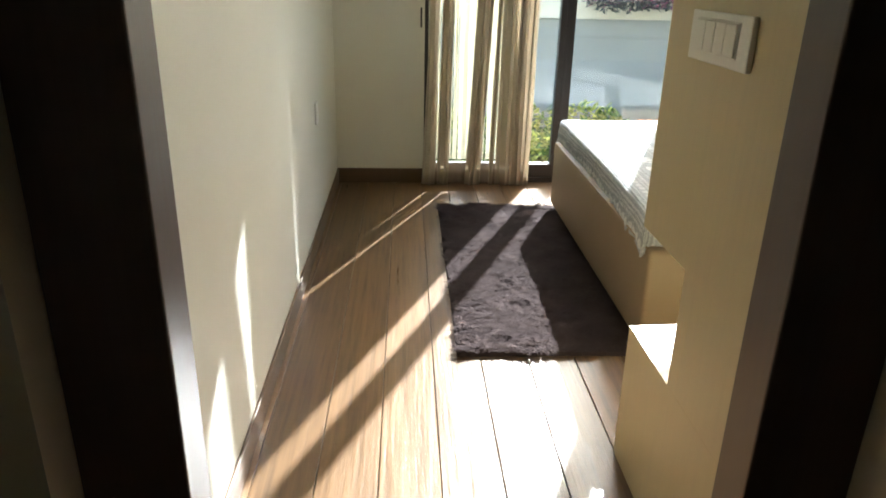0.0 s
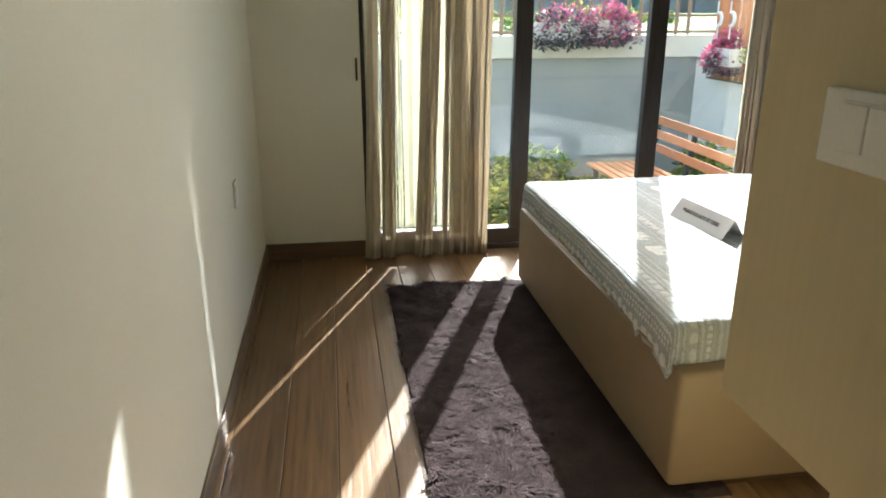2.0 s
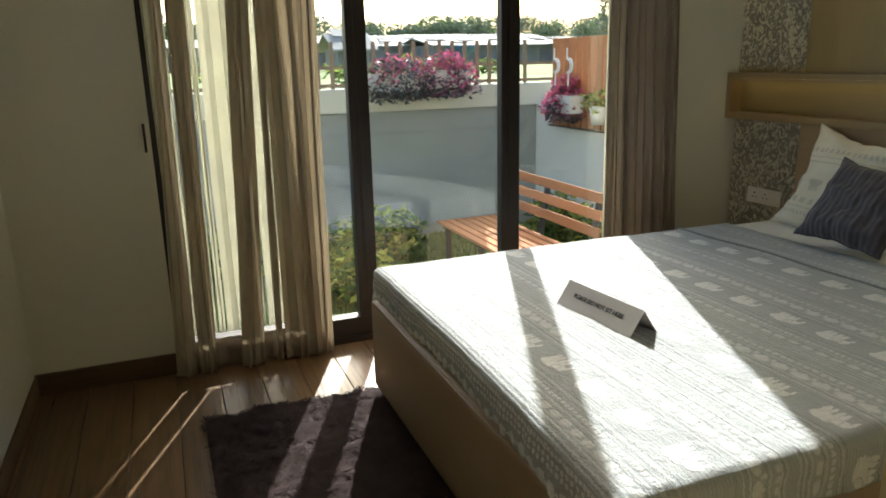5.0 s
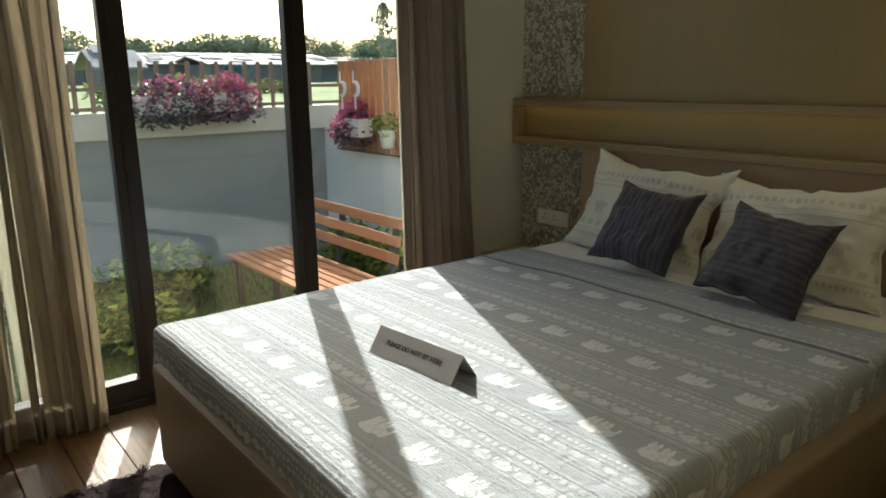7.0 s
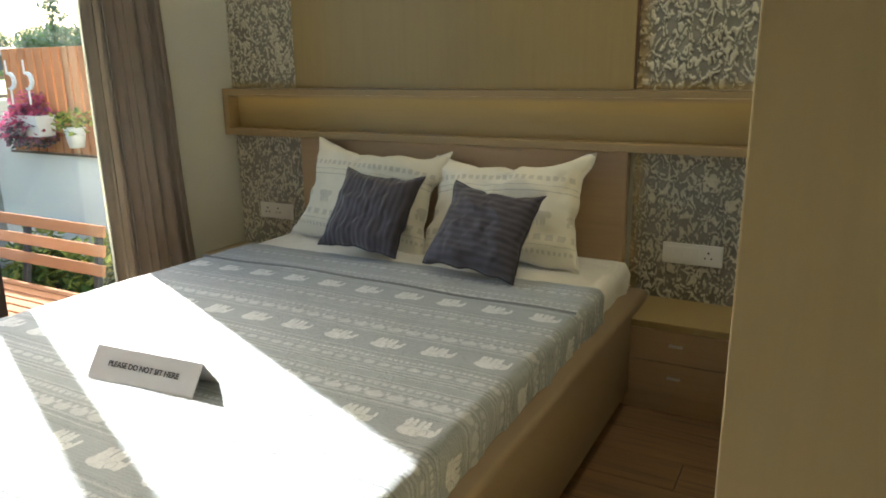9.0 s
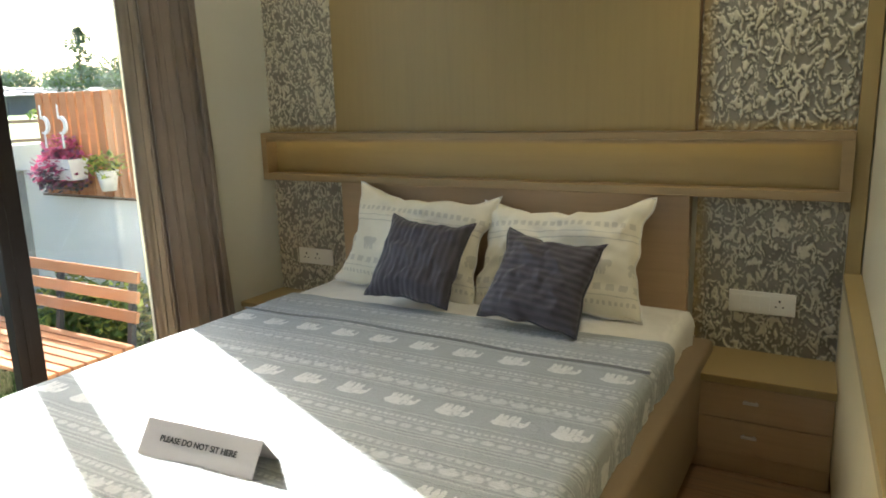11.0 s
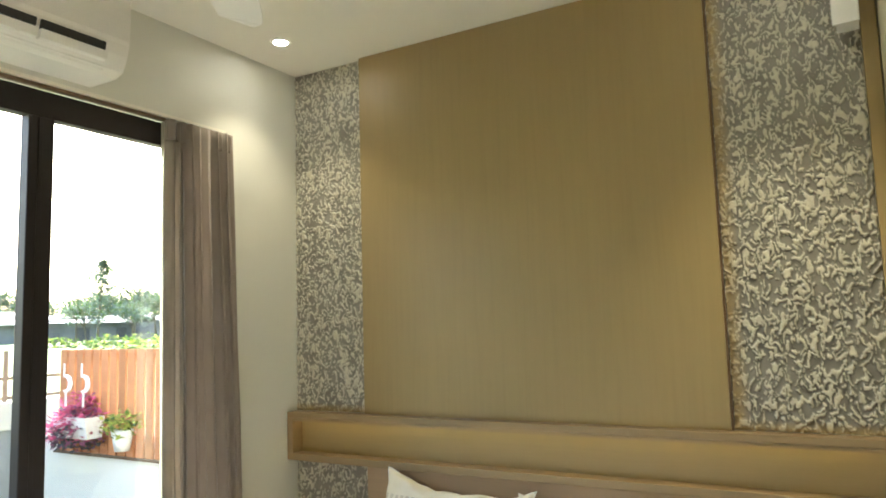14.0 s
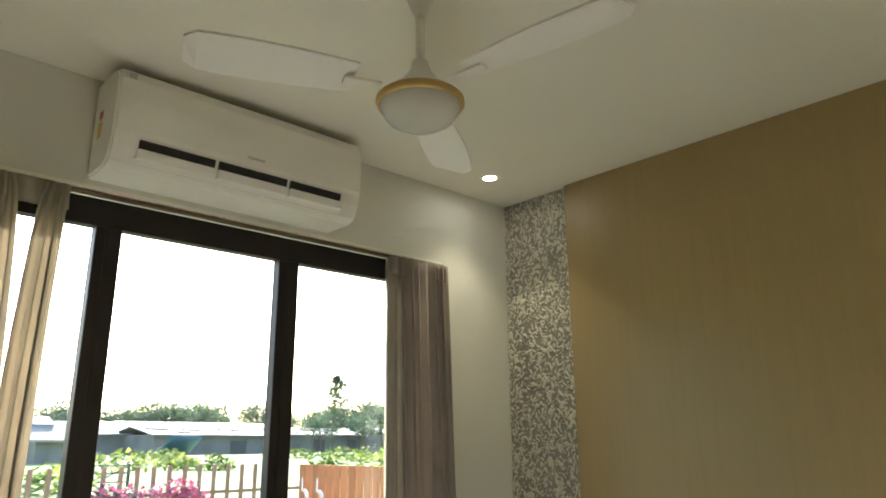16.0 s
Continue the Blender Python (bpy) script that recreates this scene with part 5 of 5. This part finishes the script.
part("pot", lathe([(0.0, 0.0), (0.055, 0.0), (0.085, 0.16), (0.078, 0.16), (0.05, 0.02), (0.0, 0.02)], 24), POT, pot, "", True)
part("soil", lathe([(0.0, 0.12), (0.072, 0.12), (0.0, 0.13)], 20), SOIL, pot)
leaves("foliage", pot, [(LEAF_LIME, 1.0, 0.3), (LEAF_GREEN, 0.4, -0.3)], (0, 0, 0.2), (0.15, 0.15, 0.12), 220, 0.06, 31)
pot.location = (XP - 0.13, 7.03, 0.66)

# shrubs at the foot of the grey wall
for k, (x, y, rx, rz, sd) in enumerate(((1.55, 7.2, 0.5, 0.27, 41), (2.3, 7.5, 0.42, 0.26, 42), (0.6, 7.3, 0.55, 0.28, 44), (-0.5, 7.4, 0.55, 0.27, 45), (4.0, 6.55, 0.25, 0.28, 46), (4.02, 5.95, 0.25, 0.27, 47), (4.0, 7.3, 0.25, 0.27, 48), (1.85, 6.6, 0.32, 0.2, 49))):
    sh = thing("shrub", "green and yellow shrub on the lawn, yellower towards the top", "shrub", "garden shrubs")
    st = bmesh.new()
    for q in range(7):
        a = q * 0.9
        tip = Vector((x + 0.5 * rx * math.cos(a), y + 0.3 * math.sin(a), GZ + rz * 1.1))
        base = Vector((x + 0.06 * math.cos(a), y + 0.06 * math.sin(a), GZ))
        add = bmesh.ops.create_cone(st, cap_ends=True, segments=6, radius1=0.012, radius2=0.005, depth=(tip - base).length)
        bmesh.ops.transform(st, matrix=Matrix.Translation((tip + base) / 2) @ (tip - base).to_track_quat("Z", "Y").to_matrix().to_4x4(), verts=add["verts"])
    part("stem", st, BARK, sh)
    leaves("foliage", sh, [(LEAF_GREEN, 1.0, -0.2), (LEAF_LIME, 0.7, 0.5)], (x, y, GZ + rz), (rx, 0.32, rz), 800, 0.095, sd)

# lawn blades near the window
r = random.Random(77)
verts, faces = [], []
for k in range(30000):
    x, y = r.uniform(-0.5, 4.3), 4.92 + 3.4 * r.random() ** 1.2
    h, a = r.uniform(0.03, 0.08), r.uniform(0, 6.28)
    d = Vector((math.cos(a), math.sin(a), 0))
    p = Vector((x, y, GZ - 0.002))
    n0 = len(verts)
    verts += [p - d * 0.004, p + d * 0.004, p + Vector((-d.y, d.x, 0)) * h * 0.5 + Vector((0, 0, h))]
    faces.append((n0, n0 + 1, n0 + 2))
me = bpy.data.meshes.new("grass")
me.from_pydata([tuple(v) for v in verts], [], faces)
me.materials.append(LEAF_GREEN)
tagged(new("grass", me), "short green lawn grass outside the window", "grass", "", "stuff")

# garden bench
bench = thing("garden_bench", "orange-brown slatted wooden garden bench on the lawn", "bench")
Y0, Y1, SZ = 5.60, 7.17, -0.10
for k in range(7):
    x = 2.73 + 0.082 * k
    part("seat_slat", box((x, Y0, SZ - 0.024), (x + 0.066, Y1, SZ), 0.004), TEAK, bench)
for k, z in enumerate((0.02, 0.14, 0.26)):
    bm = box((-0.012, Y0, 0), (0.012, Y1, 0.072), 0.004)
    bmesh.ops.transform(bm, matrix=pose(3.31 + 0.16 * (z + 0.08), 0, z, 0, 12, 0), verts=bm.verts)
    part("back_slat", bm, TEAK, bench)
for yy in (Y0 + 0.06, (Y0 + Y1) / 2, Y1 - 0.1):
    bm = box((2.76, yy, SZ - 0.06), (3.30, yy + 0.04, SZ - 0.0245), 0.003)
    part("seat_bearer", bm, IRON, bench, "dark iron bearer")
    part("leg", box((2.78, yy, GZ), (2.82, yy + 0.04, SZ - 0.06), 0.003), IRON, bench, "dark iron leg")
    bm = box((-0.018, yy, GZ + 0.05), (0.018, yy + 0.04, 0.31), 0.003)
    bmesh.ops.transform(bm, matrix=pose(3.345, 0, 0, 0, 9, 0), verts=bm.verts)
    part("back_post", bm, IRON, bench, "dark iron back post")
    part("leg", box((3.27, yy, GZ), (3.31, yy + 0.04, SZ - 0.06), 0.003), IRON, bench, "dark iron leg")

# sheds across the field
def shed(x, y, w, d, h, seed, rise=0.55, label="weathered grey shed with a patched sheet roof across the field"):
    r = random.Random(seed)
    ob = thing("shed", label, "shed", "field sheds")
    part("wall", box((-w / 2, -d / 2, -0.4), (w / 2, d / 2, h), 0.03), SHEDWALL, ob)
    roof = prism([(-d / 2 - 0.5, h - 0.1), (0, h + rise), (d / 2 + 0.5, h - 0.1), (d / 2 + 0.5, h), (0, h + rise + 0.1), (-d / 2 - 0.5, h)], 0, -w / 2 - 0.4, w / 2 + 0.4)
    part("roof", roof, SHEDROOF, ob, "pale patched sheet roof")
    for k in range(int(w * 0.8)):
        # loose sheets lying on the slope towards the garden
        px, t, pw = r.uniform(-w / 2, w / 2 - 1.6), r.uniform(0.15, 0.75), r.uniform(0.8, 1.6)
        y0, dy = -(d / 2 + 0.5) * (1 - t), r.uniform(0.5, 0.9)
        sl = rise / (d / 2 + 0.5)
        zz = h + 0.02 + (rise + 0.1) * t
        part("roof_sheet", prism([(y0, zz), (y0 + dy, zz + sl * dy * 1.1), (y0 + dy, zz + sl * dy * 1.1 + 0.06), (y0, zz + 0.06)], 0, px, px + pw), r.choice((SHEDROOF, SHEDWALL, SHEDDARK)), ob)
    xx = -w / 2 + r.uniform(0.5, 1.5)
    while xx < w / 2 - 1.8:
        ow = r.uniform(0.7, 1.6)
        part("opening", box((xx, -d / 2 - 0.05, -0.3), (xx + ow, -d / 2 - 0.004, h * r.uniform(0.6, 0.85))), SHEDDARK, ob, "dark shed opening")
        xx += ow + r.uniform(0.8, 4.5)
    ob.matrix_world = pose(x, y, field(y), 0, 0, r.uniform(-7, 7))


for a in ((15, 62, 11, 6, 1.5, 1), (25.5, 58, 10, 6, 1.4, 2), (36, 61, 12, 6, 1.5, 3), (3, 60, 12, 6, 1.5, 4), (46, 56, 9, 5, 1.5, 5), (20, 74, 16, 7, 2.2, 6), (34, 78, 16, 7, 2.4, 7), (-10, 64, 12, 6, 1.6, 9)):
    shed(*a)
shed(10.3, 40, 1.7, 2.2, 1.05, 8, 0.75, "small dark gabled hut standing in the field")

gate = thing("field_gate", "dark metal gate frame standing in the field", "gate")
for x in (6.25, 7.05):
    part("post", box((x - 0.025, 19.97, 0.6), (x + 0.025, 20.03, 1.22)), IRON, gate)
for z in (0.8, 1.0, 1.17):
    part("rail", box((6.276, 19.985, z), (7.024, 20.015, z + 0.03)), IRON, gate)
bm = box((-0.012, -0.01, -0.42), (0.012, 0.01, 0.42))
bmesh.ops.transform(bm, matrix=pose(6.65, 19.965, 0.98, 0, 64, 0), verts=bm.verts)
part("brace", bm, IRON, gate)

tarp = thing("tarpaulin", "blue tarpaulin draped beside a shed", "tarpaulin")
bm = bmesh.new()
g = [[bm.verts.new((18.2 + 0.34 * i, 45 + 0.4 * j, field(45) + 1.25 - 0.20 * j + 0.2 * noise.noise(Vector((i, j, 3))))) for i in range(7)] for j in range(6)]
for a, b in zip(g, g[1:]):
    for i in range(6):
        bm.faces.new((a[i], a[i + 1], b[i + 1], b[i]))
t = part("sheet", bm, TARP, tarp, "", True)
t.modifiers.new("thick", "SOLIDIFY").thickness = 0.02
part("support", box((18.2, 46.9, field(47) - 0.1), (20.2, 47.0, field(47) + 0.35)), SHEDDARK, tarp)


def tree(x, y, h, w, seed, label="leafy green tree at the edge of the field"):
    r = random.Random(seed)
    ob = thing("tree", label, "tree", "field trees")
    bm = bmesh.new()
    def limb(p, q, r0, r1):
        c = bmesh.ops.create_cone(bm, cap_ends=True, segments=7, radius1=r0, radius2=r1, depth=(q - p).length)
        bmesh.ops.transform(bm, matrix=Matrix.Translation((p + q) / 2) @ (q - p).to_track_quat("Z", "Y").to_matrix().to_4x4(), verts=c["verts"])
    g0 = field(y) - 0.1
    b0, b1 = Vector((x, y, g0)), Vector((x + r.uniform(-0.2, 0.2), y, g0 + h * 0.5))
    limb(b0, b1, 0.022 * h, 0.014 * h)
    tips = []
    for k in range(6):
        a = k * 1.05 + r.uniform(-0.3, 0.3)
        tip = b1 + Vector((math.cos(a) * w * 0.6, math.sin(a) * w * 0.6, h * r.uniform(0.12, 0.42)))
        limb(b1 - Vector((0, 0, h * 0.1 * r.random())), tip, 0.010 * h, 0.004 * h)
        tips.append(tip)
    tips.append(b1 + Vector((0, 0, h * 0.36)))
    part("trunk", bm, BARK, ob)
    for k, tip in enumerate(tips):
        s = w * r.uniform(0.42, 0.68)
        leaves("crown", ob, [(LEAF_HAZED, 1.0, 0.0), (LEAF_GREEN, 0.5, 0.6)], tip, (s, s, s * 0.75), 170, 0.16 * w, seed * 10 + k)
    return ob


tr = random.Random(12)
for k in range(60):
    x = -22 + 1.75 * k + tr.uniform(-1.0, 1.0)
    tree(x, 84 + tr.uniform(-4, 14), tr.uniform(4.0, 6.0), tr.uniform(1.9, 3.1), 100 + k)
for x, y, h, w, sd in ((29.5, 46, 2.9, 1.4, 201), (34.5, 48, 4.6, 1.4, 202), (38, 50, 4.2, 1.7, 203), (31.5, 44, 2.5, 1.3, 204), (41.5, 49, 4.6, 1.8, 205), (36, 46, 3.2, 1.4, 206), (32.6, 52, 3.6, 1.2, 207)):
    tree(x, y, h, w, sd, "tall leafy tree beyond the garden fence")

slim = thing("tree", "tall slim tree with a small layered crown beyond the fence", "tree", "field trees")
bm = bmesh.new()
pb = Vector((33.0, 50, field(50) - 0.1))
for k in range(6):
    p, q = pb + Vector((0.012 * k * k, 0, 0.94 * k)), pb + Vector((0.012 * (k + 1) ** 2, 0, 0.94 * (k + 1)))
    c = bmesh.ops.create_cone(bm, cap_ends=True, segments=8, radius1=0.10 - 0.011 * k, radius2=0.089 - 0.011 * k, depth=(q - p).length)
    bmesh.ops.transform(bm, matrix=Matrix.Translation((p + q) / 2) @ (q - p).to_track_quat("Z", "Y").to_matrix().to_4x4(), verts=c["verts"])
part("trunk", bm, BARK, slim)
for k, (dx, dz, rx, rz) in enumerate(((0.45, 5.4, 0.7, 0.42), (-0.1, 4.85, 0.8, 0.4), (0.55, 4.2, 0.75, 0.5), (0.3, 5.85, 0.35, 0.3), (0.0, 3.4, 1.0, 0.7))):
    leaves("crown", slim, [(LEAF_HAZED, 1.0, 0.0), (LEAF_GREEN, 0.4, 0.6)], pb + Vector((dx, 0, dz)), (rx, rx, rz), 330, 0.26, 950 + k)

# low scrub in the field
for k in range(40):
    x, y = tr.uniform(-6, 40), tr.uniform(16, 46)
    sh = thing("bush", "low green scrub bush in the field", "bush", "field bushes")
    s = tr.uniform(0.4, 0.8)
    leaves("foliage", sh, [(LEAF_GREEN, 1.0, 0.0), (LEAF_LIME, 0.8, 0.5)], (x, y, field(y) + s * 0.35), (s * 1.5, s * 1.2, s * 0.6), 160, 0.28, 300 + k)

# ---- floor planks, last ----
def plank_mesh(w, l):
    return box((0, 0, -0.012), (w - 0.0026, l - 0.002, 0.0), 0.0016, 1)


plank_len, plank_w = 3.4, 0.163
meshes = {}
pr = random.Random(3)
xs = [0.027 + plank_w * k for k in range(-2, 22)]
for k, x in enumerate(xs):
    y = 1.16 - plank_len + 0.03 * (k % 3)
    if x > 0.8:
        y = (2.07, 3.1, 1.5)[k % 3] - 2 * plank_len
    while y < 4.62:
        a, b = max(y, -1.5), min(y + plank_len, 4.515)
        x0, x1 = x, x + plank_w
        if x0 < 0.0:
            x0 = max(x0, -0.3)
        if a > 1.1 and x1 <= 0.02:
            y += plank_len
            continue
        x1 = min(x1, 3.43)
        if b - a > 0.05 and x1 - x0 > 0.02:
            key = (round(x1 - x0, 3), round(b - a, 3))
            if key not in meshes:
                bm = plank_mesh(*key)
                me = bpy.data.meshes.new("plank")
                bm.to_mesh(me)
                bm.free()
                me.materials.append(FLOORWOOD)
                meshes[key] = me
            ob = new("plank", meshes[key])
            ob.location = (x0, a, 0.0)
            ob.parent = floor
        y += plank_len
